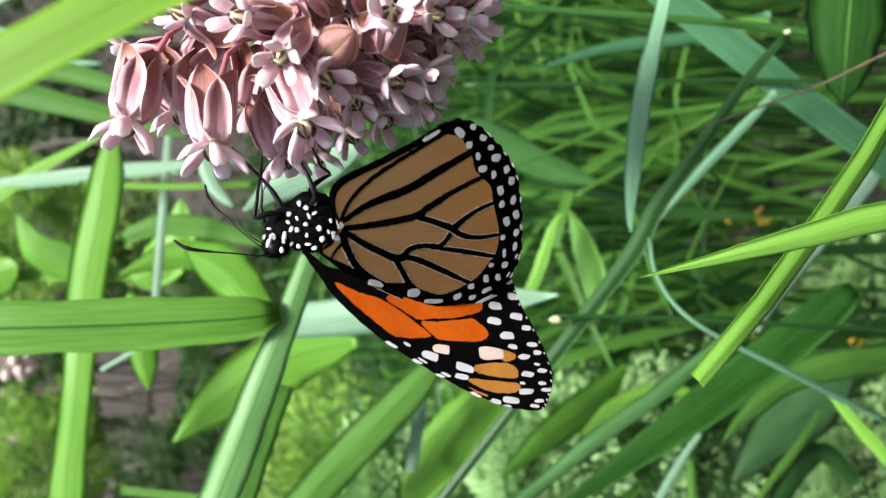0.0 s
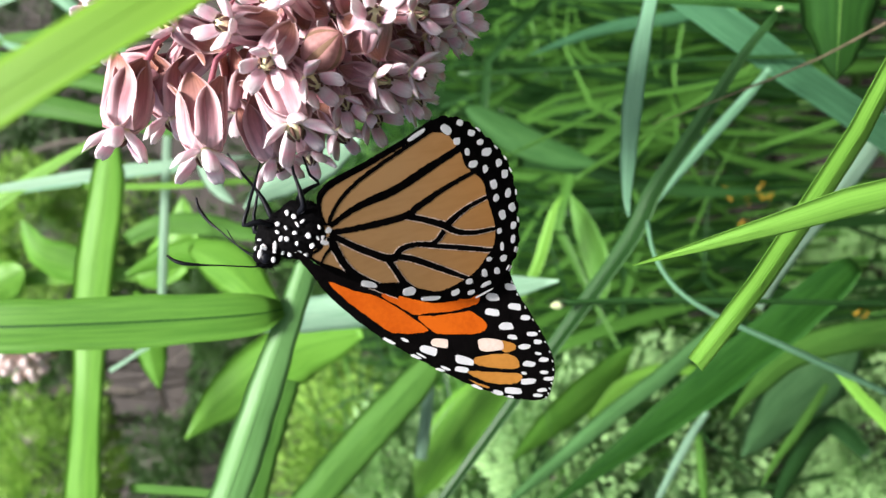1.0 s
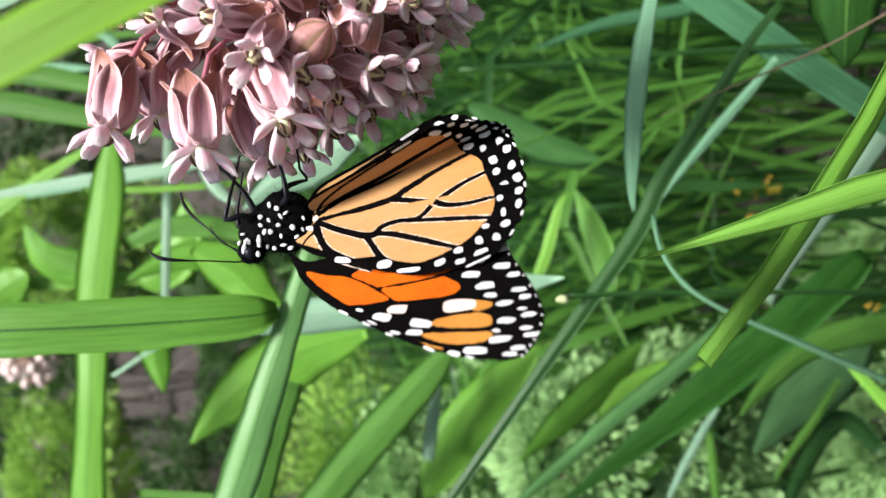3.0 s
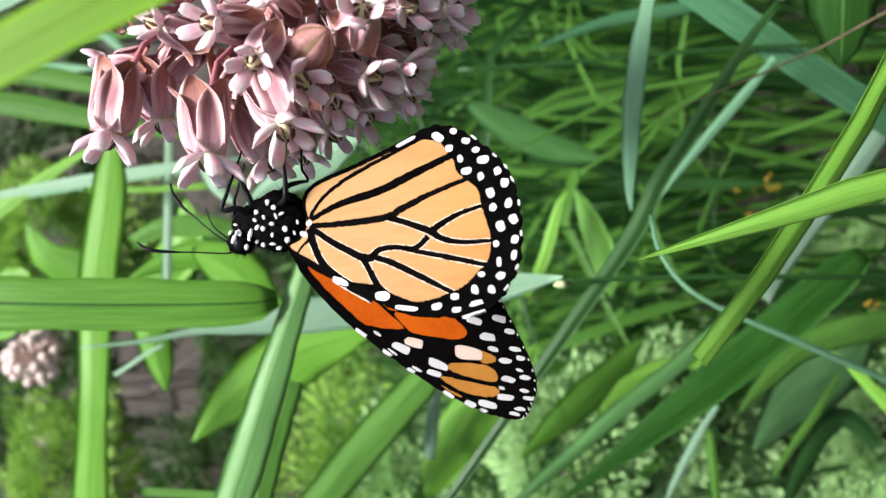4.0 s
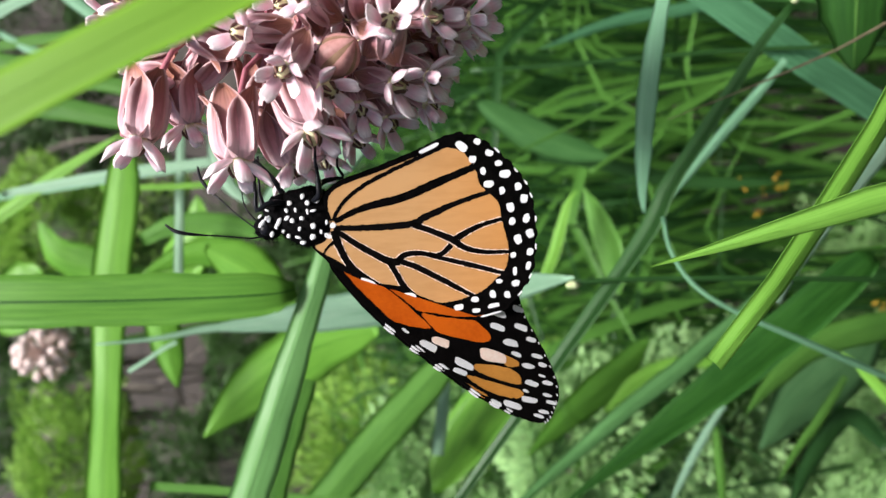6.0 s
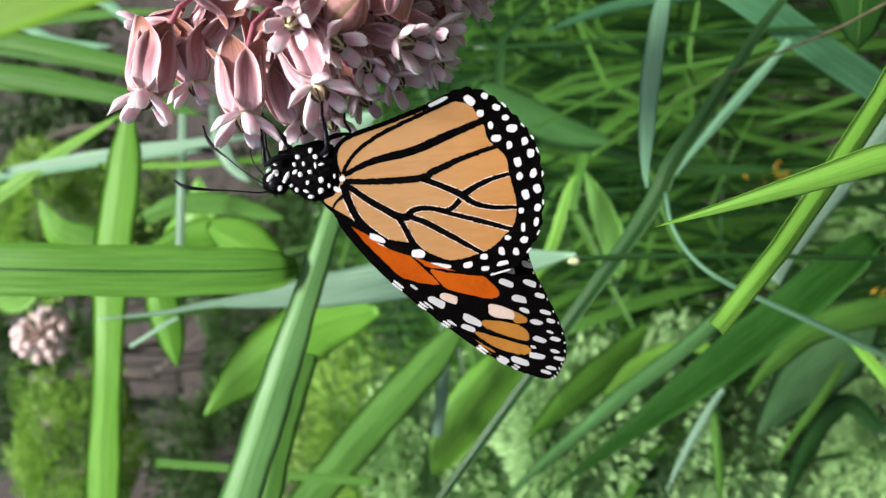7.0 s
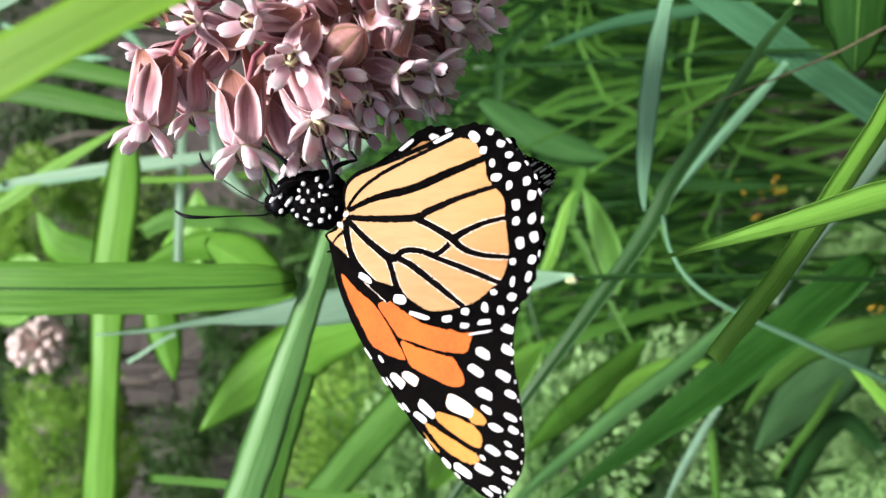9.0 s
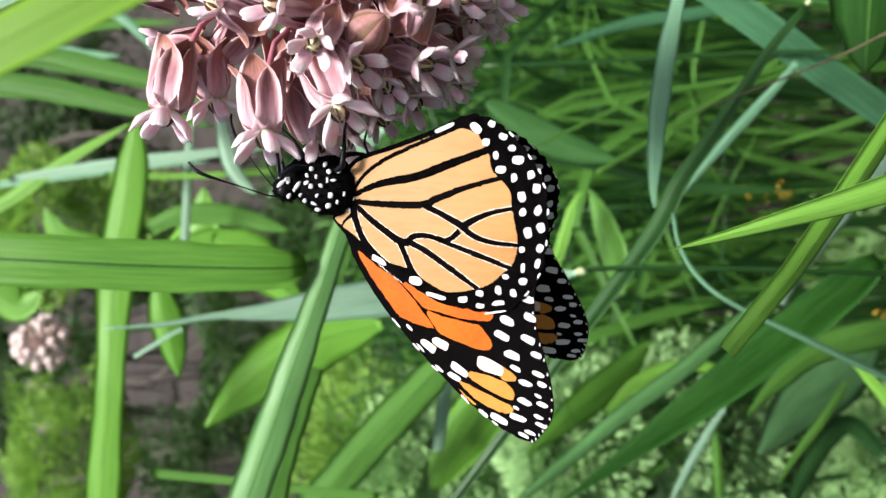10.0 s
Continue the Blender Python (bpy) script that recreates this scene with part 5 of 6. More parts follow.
FORE_EDGE = [(1.0, 3.1), (3.2, -1.4), (4.8, -5.0), (8.0, -9.7), (11.5, -14.0), (16.3, -18.8), (20.2, -22.3), (25.2, -26.6), (29.9, -30.0), (34.6, -32.9), (38.3, -34.4), (41.0, -35.1), (42.7, -34.8), (43.9, -33.2), (45.2, -31.1), (45.8, -27.8), (45.1, -23.6), (43.6, -18.5), (41.8, -12.9), (41.4, -7.8), (41.4, -3.9), (35.7, -0.5), (22.4, 0.1), (12.4, -0.9), (5.7, -0.5), (1.5, 3.4)]
FORE_CELLS = (
    ([(5.5, -3.2), (9.8, -5.8), (13.9, -8.0), (16.9, -10.7), (19.9, -13.9), (21.9, -16.4), (19.0, -16.3), (16.3, -15.6), (14.5, -14.8), (11.3, -11.4), (7.9, -7.3)], "ORANGE"),
    ([(14.7, -7.6), (21.0, -6.6), (28.9, -6.8), (33.5, -9.1), (33.8, -12.2), (32.7, -13.8), (27.1, -13.9), (23.0, -13.3), (20.0, -12.9), (17.4, -10.6)], "ORANGE"),
    ([(20.5, -13.5), (24.4, -14.1), (29.2, -14.6), (31.4, -15.0), (33.8, -18.0), (32.0, -19.4), (27.2, -18.5), (24.2, -17.7), (22.5, -16.6)], "ORANGE"),
    ([(29.1, -24.6), (30.4, -23.7), (36.0, -24.6), (38.1, -26.0), (38.2, -27.7), (36.6, -27.8), (31.9, -26.2)], "AMBER"),
    ([(27.7, -26.4), (28.2, -26.0), (33.0, -27.5), (37.6, -29.0), (38.1, -30.1), (36.6, -30.6), (33.3, -30.0), (30.1, -28.4)], "AMBER"),
    ([(35.3, -21.8), (38.4, -23.3), (38.1, -24.4), (35.8, -24.2)], "AMBER"),
    ([(27.2, -27.2), (29.1, -28.6), (31.0, -29.8), (30.5, -30.0), (28.5, -28.6)], "AMBER"),
)
FORE_SPOTS_DISC = [(21.1, -20.1, 1.9, 0.8, 149.0), (27.3, -23.7, 2.1, 0.8, 151.0), (26.4, -25.2, 1.6, 0.6, 155.0), (35.7, -31.9, 2.0, 0.7, 162.0), (39.2, -31.0, 1.8, 0.6, 167.0), (16.9, -17.0, 0.9, 0.3, 144.0), (40.3, -27.8, 1.5, 0.6, 158.0), (40.4, -24.3, 1.4, 0.6, 166.0), (38.3, -21.8, 1.2, 0.5, 156.0), (37.6, -19.5, 1.7, 0.8, 164.0), (35.5, -16.1, 1.6, 0.8, 160.0), (36.4, -13.2, 1.6, 0.8, 163.0)]
FORE_SPOTS_PEACH = [(23.6, -19.3, 1.9, 0.9, 159.0), (33.3, -22.2, 2.9, 1.3, 164.0)]
FORE_SPOTS_OUTER = [(40.6, -16.2, 1.5, 0.7, 159.0), (40.6, -12.2, 1.3, 0.7, 158.0), (42.1, -18.8, 1.2, 0.6, 160.0), (42.7, -22.3, 1.3, 0.5, 167.0), (43.4, -24.1, 1.0, 0.5, 162.0), (42.8, -26.3, 0.8, 0.3, 161.0), (43.6, -27.8, 1.2, 0.5, 162.0), (43.1, -30.2, 1.0, 0.4, 161.0), (43.5, -31.6, 1.2, 0.4, 163.0), (41.6, -33.4, 1.2, 0.4, 167.0), (40.4, -34.1, 1.1, 0.4, 162.0), (38.8, -29.2, 0.7, 0.3, 159.0), (36.4, -8.9, 1.4, 0.8, 156.0), (40.1, -8.9, 1.3, 0.7, 168.0)]
FORE_SPOTS_COSTA = [(32.6, -31.4, 1.2, 0.4, 147.0), (28.7, -29.2, 1.2, 0.2, 140.0), (34.8, -32.8, 0.8, 0.2, 147.0), (14.1, -16.5, 1.4, 0.2, 139.0), (18.4, -20.6, 1.1, 0.2, 139.0), (19.3, -20.6, 1.2, 0.2, 139.0), (22.4, -24.2, 0.9, 0.2, 142.0), (23.4, -24.2, 1.1, 0.3, 143.0)]
INK = {"ORANGE": WING_ORANGE, "AMBER": WING_AMBER}


def ring(side, low, high, rag, seed):
    """The black border of a hindwing, between its edge and its membrane, on one side of the fold."""
    mid = np.array((16.6, -1.0))
    r = np.random.RandomState(seed)
    turns = np.linspace(-math.pi, math.pi, 481)[:-1]
    rows = []
    for outline in (HIND_EDGE, HIND_INNER):
        c = closed_curve(outline, 8) - mid
        a = np.arctan2(c[:, 1], c[:, 0])
        o = np.argsort(a)
        d = np.interp(turns, a[o], np.linalg.norm(c, axis=1)[o], period=2 * math.pi)
        if outline is HIND_EDGE:
            # the outer margin is scalloped between the veins
            d = d + 0.2 * np.cos(turns * 44) * (np.cos(turns) > 0.25)
        d = d + r.normal(0, rag, d.shape) - (0.15 if outline is HIND_INNER else 0)
        rows.append(mid + d[:, None] * np.stack([np.cos(turns), np.sin(turns)], 1))
    outer, inner = rows
    n, v, f = len(turns), [], []
    for y in (high, low):
        for row in (outer, inner):
            v += [(u * 0.001, y * 0.001, w * 0.001) for u, w in row]
    for i in range(n):
        j = (i + 1) % n
        if side * above_fold(0.5 * (outer[i] + inner[j])) < -0.2:
            continue
        f += [(i, j, n + j, n + i), (2 * n + i, 3 * n + i, 3 * n + j, 2 * n + j), (i, 2 * n + i, 2 * n + j, j), (n + i, n + j, 3 * n + j, 3 * n + i)]
    return mesh("hindwing_panel", v, f, None, smooth=False)


def hindwing(parent, side, label):
    """One of the two stiff panels of a hindwing: tan membrane, black veins and border, rows of white spots."""
    wing = part("hindwing_panel", ring(side, 0.08, -0.06, 0.05, 2), WING_BLACK, parent, label)
    deep = 0.0 if side > 0 else 0.02
    part("membrane", sheet(HIND_INNER, 0.05, -0.03, rag=0.08, seed=3, side=side), WING_TAN, wing)
    for i, (pts, w) in enumerate(HIND_VEINS):
        if i in (1, 2, 4, 5, 8, 9):
            # the vein runs on into the black border
            e, d = np.array(pts[-1]), unit(np.array(pts[-1]) - np.array(pts[-2]))
            pts = [*pts, tuple(e + 1.5 * d)]
        if side * above_fold(pts[len(pts) // 2]) < -0.1:
            continue
        if i not in (0, 1, 2, 12):
            part("vein_edge", strip(pts, [1.25 * q + 0.28 for q in w], -0.03, -0.045, rag=0.05, seed=40 + i), WING_PEACH, wing)
        part("vein", strip(pts, [1.25 * q for q in w], -0.03, -0.075 - deep, seed=i), WING_BLACK, wing)
        part("vein", strip(pts, [1.25 * q for q in w], 0.05, 0.09 + deep, seed=i), WING_BLACK, wing)
    for row in (HIND_SPOTS_INNER, HIND_SPOTS_FRONT, HIND_SPOTS_OUTER, HIND_SPOTS_EDGE):
        for i, (u, v, a, b, ang) in enumerate(row):
            if side * above_fold((u, v)) > 0:
                part("white_spot", sheet(blob(u, v, a, b, ang, i), -0.02, -0.12, 4), WING_WHITE, wing)
    return wing


def holed_sheet(outline, holes, low, high, rag, seed):
    """A wing's black sheet with the coloured cells left open."""
    r = np.random.RandomState(seed)
    bm = bmesh.new()
    for c in [closed_curve(outline, 6) + 0.0] + [closed_curve(h, 6) for h in holes]:
        c = c + r.normal(0, rag, c.shape)
        vs = [bm.verts.new((u * 0.001, 0, v * 0.001)) for u, v in c]
        for i in range(len(vs)):
            bm.edges.new((vs[i - 1], vs[i]))
    bmesh.ops.triangle_fill(bm, use_beauty=True, use_dissolve=False, edges=bm.edges[:], normal=(0, -1, 0))
    got = bmesh.ops.extrude_face_region(bm, geom=bm.faces[:])
    for e in got["geom"]:
        if isinstance(e, bmesh.types.BMVert):
            e.co.y = 1.0
    for vert in bm.verts:
        vert.co.y = (high if vert.co.y == 0.0 else low) * 0.001
    bmesh.ops.recalc_face_normals(bm, faces=bm.faces[:])
    return bm


def forewing(parent, label):
    """A forewing: black with orange and amber cells and white spots."""
    wing = part("forewing", holed_sheet(FORE_EDGE, [c for c, _ in FORE_CELLS], 0.07, -0.05, 0.05, 5), WING_BLACK, parent, label)
    for i, (pts, ink) in enumerate(FORE_CELLS):
        mid = np.mean(np.array(pts), axis=0)
        wide = [tuple(mid + (np.array(p) - mid) * 1.04) for p in pts]
        part("wing_cell", sheet(wide, 0.04, -0.02, rag=0.03, seed=i), INK[ink], wing)
    margin = [q for q in closed_curve(FORE_EDGE, 10) if q[0] > 41.3 and q[1] < -6]
    for i, (u, v) in enumerate(margin[6:-4:5]):
        part("margin_tick", sheet(blob(u - 0.34, v, 0.12, 0.3, 12, 200 + i), 0.06, -0.08, 4), WING_WHITE, wing)
    for s in (1, -1):
        for row, ink in ((FORE_SPOTS_DISC, WING_WHITE), (FORE_SPOTS_PEACH, WING_PEACH), (FORE_SPOTS_OUTER, WING_WHITE), (FORE_SPOTS_COSTA, WING_WHITE)):
            for i, (u, v, a, b, ang) in enumerate(row):
                y = (-0.03, -0.08) if s > 0 else (0.03, 0.1)
                part("white_spot", sheet(blob(u, v, a, b, ang, 70 + i), *y, 4), ink, wing)
    return wing


def ellipsoid(rx, ry, rz, fuzz=0.0, seed=0, u=20, v=14):
    bm = bmesh.new()
    bmesh.ops.create_uvsphere(bm, u_segments=u, v_segments=v, radius=1)
    r = np.random.RandomState(seed)
    for vert in bm.verts:
        k = 1 + r.uniform(-fuzz, fuzz)
        vert.co = (vert.co.x * rx * k, vert.co.y * ry * k, vert.co.z * rz * k)
    for face in bm.faces:
        face.smooth = True
    return bm


part("joint", ellipsoid(0.0015, 0.0015, 0.0026, 0.25, 2, 10, 8), JOINT, culm, "pale yellowish joint").location = Vector((-0.0178, 0.2548, 0.762)) - culm.location
part("joint", ellipsoid(0.0011, 0.0011, 0.0016, 0.25, 3, 10, 8), JOINT, culm_top, "pale yellowish joint").location = Vector((0.0809, 0.2249, 0.6813)) - culm_top.location
far_umbel((-0.1141, 0.9633, 1.0558), 5)
BODY_AT = Vector((-0.0243, 0.139, 0.0072))
butterfly = thing("butterfly", "orange and black butterfly with white-spotted borders clinging to the pink flower", "butterfly")
butterfly.matrix_world = BASE @ Matrix.Translation(BODY_AT)
B = butterfly


def at_body(px):
    return Vector(px) - BODY_AT


thorax = part("thorax", ellipsoid(0.0062, 0.0036, 0.0055, 0.07, 1), BODY_BLACK, B, "black furry thorax with white dots")
thorax.matrix_local = Matrix.Translation(at_body((-0.0259, 0.139, 0.0083))) @ pose(0, 0, 0, 0, 28, 0)
neck = part("neck", ellipsoid(0.0044, 0.0028, 0.0036, 0.07, 2), BODY_BLACK, B)
neck.matrix_local = Matrix.Translation(at_body((-0.03, 0.139, 0.0095))) @ pose(0, 0, 0, 0, 28, 0)
head = part("head", ellipsoid(0.0026, 0.0024, 0.0023, 0.1, 3), BODY_BLACK, B, "small black head")
head.matrix_local = Matrix.Translation(at_body((-0.0337, 0.1388, 0.0076)))
part("eye", ellipsoid(0.0011, 0.0008, 0.0012, 0, 4), CHITIN, head, "glossy black eye").matrix_local = pose(-0.0002, -0.0019, -0.0003)
abdomen = part("abdomen", ellipsoid(0.0125, 0.0026, 0.0028, 0.02, 5), BODY_BLACK, B)
abdomen.matrix_local = Matrix.Translation(at_body((-0.0137, 0.1421, 0.0015))) @ pose(0, 0, 0, 0, 22, 0)
# white dots on the furry thorax and head
DOTS = [(-0.003, 0.0, 0.0024), (-0.0014, 0.0001, 0.0047), (-0.0006, 0.0001, 0.0033), (0.0002, 0.0001, 0.0017), (-0.0021, -0.0, 0.0007), (-0.0003, -0.0, -0.0011), (-0.0029, -0.0001, -0.0011), (-0.0049, -0.0001, 0.0013), (-0.004, -0.0001, 0.0006), (-0.0036, -0.0002, -0.0026), (-0.0054, -0.0002, -0.002), (-0.0009, -0.0001, -0.003), (0.0012, 0.0001, 0.0033), (-0.003, -0.0002, -0.0037), (-0.004, 0.0, 0.0039), (-0.0009, 0.0, 0.0017)]
MIDDLE = at_body((-0.0259, 0.139, 0.008))
for i, d in enumerate(DOTS):
    r2 = ((d[0] - MIDDLE.x) ** 2 + (d[2] - MIDDLE.z) ** 2) / 0.0062 ** 2
    dot = part("white_dot", ellipsoid(0.00028 + 0.0001 * (i % 3), 0.00015, 0.00042 + 0.00014 * (i % 2), 0.22, i, 10, 7), WING_WHITE, B)
    dot.matrix_local = pose(d[0], MIDDLE.y - 0.0042 * math.sqrt(max(0.06, 1 - r2)), d[2], 0, 30 * (i % 5), 0)
for (x, y, z), a, ln in (((-0.0068, -0.0001, 0.0008), 52, 0.0011), ((-0.0099, -0.0002, 0.0012), 45, 0.001), ((-0.0085, -0.0001, 0.0018), 80, 0.0007), ((-0.0084, -0.0002, -0.0011), 60, 0.0006)):
    part("white_dot", ellipsoid(ln, 0.0003, 0.0004, 0.05, 3, 10, 7), WING_WHITE, B).matrix_local = pose(x, -0.0027, z, 0, -a, 0)


# smaller dots between them, over the side of the thorax, the neck and the head
r_dot = np.random.RandomState(12)
TAKEN = [(d[0], d[2]) for d in DOTS]
for i in range(120):
    x, z = r_dot.uniform(-0.0105, 0.0022), r_dot.uniform(-0.0045, 0.0062)
    mid, wide, high, deep = ((MIDDLE.x, MIDDLE.z), 0.0056, 0.0052, 0.0042) if i % 3 else ((at_body((-0.0318, 0, 0.0088)).x, at_body((-0.0318, 0, 0.0088)).z), 0.0038, 0.0030, 0.0032)
    q = ((x - mid[0]) / wide) ** 2 + ((z - mid[1]) / high) ** 2
    if q > 0.85 or min(math.hypot(x - a, z - b) for a, b in TAKEN) < 0.0013:
        continue
    TAKEN.append((x, z))
    dot = part("white_dot", ellipsoid(0.0002 + 0.00012 * r_dot.rand(), 0.00014, 0.0003 + 0.0002 * r_dot.rand(), 0.2, i, 10, 7), WING_WHITE, B)
    dot.matrix_local = pose(x, MIDDLE.y - deep * math.sqrt(1 - q) - 0.0002, z, 0, r_dot.uniform(-60, 60), 0)


def fur(count, seed):
    """Short black hairs over the thorax and head, joined."""
    r = np.random.RandomState(seed)
    v, f = [], []
    for i in range(count):
        d = unit(r.normal(size=3))
        if i % 4:
            c, rad = MIDDLE, np.array((0.0057, 0.0036, 0.0056))
        else:
            c, rad = at_body((-0.0336, 0.1388, 0.0073)), np.array((0.0022, 0.0023, 0.0021))
        p = np.array(c) + d * rad
        e = unit(np.cross(d, r.normal(size=3))) * 0.00005
        q = p + (d + r.normal(0, 0.5, 3)) * r.uniform(0.0004, 0.0011)
        k = len(v)
        v += [tuple(p - e), tuple(p + e), tuple(q)]
        f.append((k, k + 1, k + 2))
    return mesh("fur", v, f, BODY_BLACK, smooth=False)


tagged(part("fur", fur(2600, 4), None, B, "short black fur"), kind="stuff")


def limb(name, points, radii, label, n=20):
    """A leg, feeler or tongue: its own mesh with its origin at its root on the body."""
    o = np.array(points[0])
    ob = part(name, mesh(name, *tube([np.array(p) - o for p in points], radii, n, 7)[:2], CHITIN), None, B, label)
    ob.location = tuple(o)
    return ob


LEG = (0.00050, 0.0006, 0.00052, 0.00036, 0.00030, 0.00026, 0.00022, 0.0002)
leg_a = limb("leg", [(-0.005, -0.002, 0.0042), (-0.0074, -0.004, 0.0039), (-0.0094, -0.0046, 0.0023), (-0.0099, -0.0046, 0.0038), (-0.01, -0.0046, 0.0057), (-0.0104, -0.004, 0.0066), (-0.0114, -0.0019, 0.0104), (-0.0128, 0.0012, 0.0138)], LEG, "thin black jointed leg")
leg_b = limb("leg", [(-0.0052, 0.001, 0.0046), (-0.0066, 0.0011, 0.0067), (-0.0082, 0.0011, 0.009), (-0.0103, 0.0011, 0.0111), (-0.0121, 0.0011, 0.0127), (-0.0138, 0.0006, 0.0142), (-0.0162, 0.0012, 0.0166)], LEG, "thin black jointed leg")
leg_c = limb("leg", [(0.0004, -0.0029, 0.0035), (0.0017, -0.0043, 0.0045), (0.0017, -0.0048, 0.0059), (0.0015, -0.0047, 0.0078), (0.0012, -0.0047, 0.0096), (0.0007, -0.0031, 0.0109), (0.0004, -0.0016, 0.0129), (0.0, 0.0005, 0.0151)], LEG, "thin black jointed leg")
leg_d = limb("leg", [(0.0001, 0.0022, 0.0058), (0.0015, 0.0033, 0.0074), (0.0038, 0.0044, 0.0081), (0.0053, 0.0044, 0.0083), (0.0046, 0.0044, 0.0097), (0.0042, 0.0044, 0.0105), (0.0042, 0.0045, 0.0124), (0.0042, 0.0046, 0.0143)], LEG, "thin black jointed leg")
leg_e = limb("leg", [(-0.0075, 0.003, 0.0038), (-0.0096, 0.0039, 0.0036), (-0.0107, 0.0039, 0.0034), (-0.0112, 0.0039, 0.0048), (-0.0119, 0.0039, 0.0064), (-0.012, 0.004, 0.0072), (-0.0125, 0.004, 0.0103), (-0.013, 0.0041, 0.0134)], LEG, "thin black jointed leg")
FEELER = (0.00022, 0.00016, 0.00014, 0.00014, 0.00016, 0.0003, 0.0004, 0.0002)
feeler_a = limb("antenna", [(-0.0098, -0.0013, -0.001), (-0.0121, -0.0023, -0.0014), (-0.0143, -0.0034, -0.0011), (-0.0173, -0.0044, -0.0006), (-0.0203, -0.0055, -0.0002), (-0.0236, -0.0066, 0.0004), (-0.0254, -0.0066, 0.0011), (-0.0267, -0.0066, 0.0022)], FEELER, "long black antenna with a clubbed end", 30)
feeler_b = limb("antenna", [(-0.0113, 0.0017, -0.0001), (-0.0144, 0.0044, 0.0017), (-0.0182, 0.0071, 0.0045), (-0.0206, 0.0085, 0.0067), (-0.023, 0.0098, 0.0087), (-0.0249, 0.0113, 0.0107), (-0.0257, 0.0113, 0.0125), (-0.0259, 0.0113, 0.0143)], FEELER, "long black antenna with a clubbed end", 30)
tongue = limb("proboscis", [(-0.0104, -0.0002, 0.0005), (-0.0119, -0.0002, 0.0027), (-0.0129, -0.0002, 0.0046), (-0.0135, 0.0009, 0.0066), (-0.0136, 0.002, 0.009)], (0.0002, 0.00014, 0.00012, 0.0001), "thin curved black proboscis")

wing_up = hindwing(B, 1, "tan hindwing underside with black veins and white-dotted border")
wing_low = hindwing(B, -1, "tan hindwing underside with black veins and white-dotted border")
wing_f = forewing(B, "orange and black forewing with white spots")
far_up = hindwing(B, 1, "tan hindwing of the far side, mostly hidden")
far_low = hindwing(B, -1, "tan hindwing of the far side, mostly hidden")
far_f = forewing(B, "dark orange forewing of the far side, mostly hidden")

BODY_ROWS = (
    (0, -0.02265, 0.14295, 0.00487, -29.0),
    (0.5, -0.02353, 0.14295, 0.00401, -31.0),
    (1, -0.02368, 0.14295, 0.00374, -31.3),
    (1.5, -0.02351, 0.14295, 0.00368, -31.5),
    (2, -0.02396, 0.14295, 0.00423, -31.3),
    (2.1, -0.02385, 0.14295, 0.00342, -32.3),
    (2.5, -0.02552, 0.14295, 0.00422, -34.5),
    (2.6, -0.02506, 0.14295, 0.00488, -34.5),
    (4, -0.02618, 0.14295, 0.00535, -21.0),
    (4.5, -0.02661, 0.14295, 0.00594, -12.0),
    (5, -0.02618, 0.14295, 0.00639, -9.5),
    (5.5, -0.02567, 0.14295, 0.00658, -7.7),
    (7, -0.02508, 0.14295, 0.00707, -8.2),
    (7.5, -0.02485, 0.14295, 0.00714, -8.0),
    (8, -0.02484, 0.14295, 0.00736, -6.0),
    (8.5, -0.02478, 0.14295, 0.00763, -6.0),
    (8.8, -0.02478, 0.14295, 0.00763, -6.0),
    (9, -0.02438, 0.14295, 0.00753, 1.0),
    (9.3, -0.02436, 0.14295, 0.00805, -3.0),
    (9.5, -0.02525, 0.14295, 0.00763, -2.0),
    (9.8, -0.02748, 0.14295, 0.00748, 0.0),
    (10, -0.02643, 0.14295, 0.00772, 1.0),
)
HIND_UP_ROWS = (
    (0, 0.00428, -0.01334, -0.00341, 27.1, 14.9, 30.6),
    (0.5, 0.00476, -0.01326, -0.00327, 26.6, 16.5, 28.2),
    (1, 0.00453, -0.01307, -0.00313, 26.3, 17.3, 25.8),
    (1.5, 0.00469, -0.01304, -0.00336, 26.7, 16.9, 25.4),
    (2, 0.00458, -0.01328, -0.00340, 19.1, 18.7, 20.4),
    (2.1, 0.00407, -0.00532, -0.00379, -18.3, 22.3, -19.2),
    (2.5, 0.00414, -0.00512, -0.00297, -43.7, 23.3, -14.4),
    (2.6, 0.00398, -0.00460, -0.00278, -47.9, 22.2, -14.6),
    (4, 0.00419, -0.00422, -0.00201, -21.7, 17.0, -10.1),
    (4.5, 0.00330, -0.00245, -0.00144, -19.5, 9.7, -7.4),
    (5, 0.00326, -0.00356, -0.00161, 11.7, 9.0, 5.9),
    (5.5, 0.00309, -0.00292, -0.00160, 16.5, 7.9, 3.0),
    (7, 0.00352, -0.00349, -0.00156, 5.1, 6.9, 8.3),
    (7.5, 0.00358, -0.00372, -0.00156, 4.5, 6.6, 7.9),
    (8, 0.00336, -0.00283, -0.00164, 9.4, 4.8, 6.5),
    (8.5, 0.00298, -0.00200, -0.00126, -19.6, 5.9, 2.5),
    (8.8, 0.00298, -0.00200, -0.00126, -19.6, 5.9, 2.5),
    (9, 0.00450, -0.00721, -0.00202, -12.2, 0.9, -27.3),
    (9.3, 0.00401, -0.00695, -0.00155, -30.8, 5.5, -38.2),
    (9.5, 0.00389, -0.00644, -0.00141, -36.9, 3.3, -42.5),
    (9.8, 0.00368, -0.00564, -0.00142, -32.2, 4.5, -42.4),
    (10, 0.00330, -0.00094, -0.00156, 4.4, 3.1, -19.3),
)
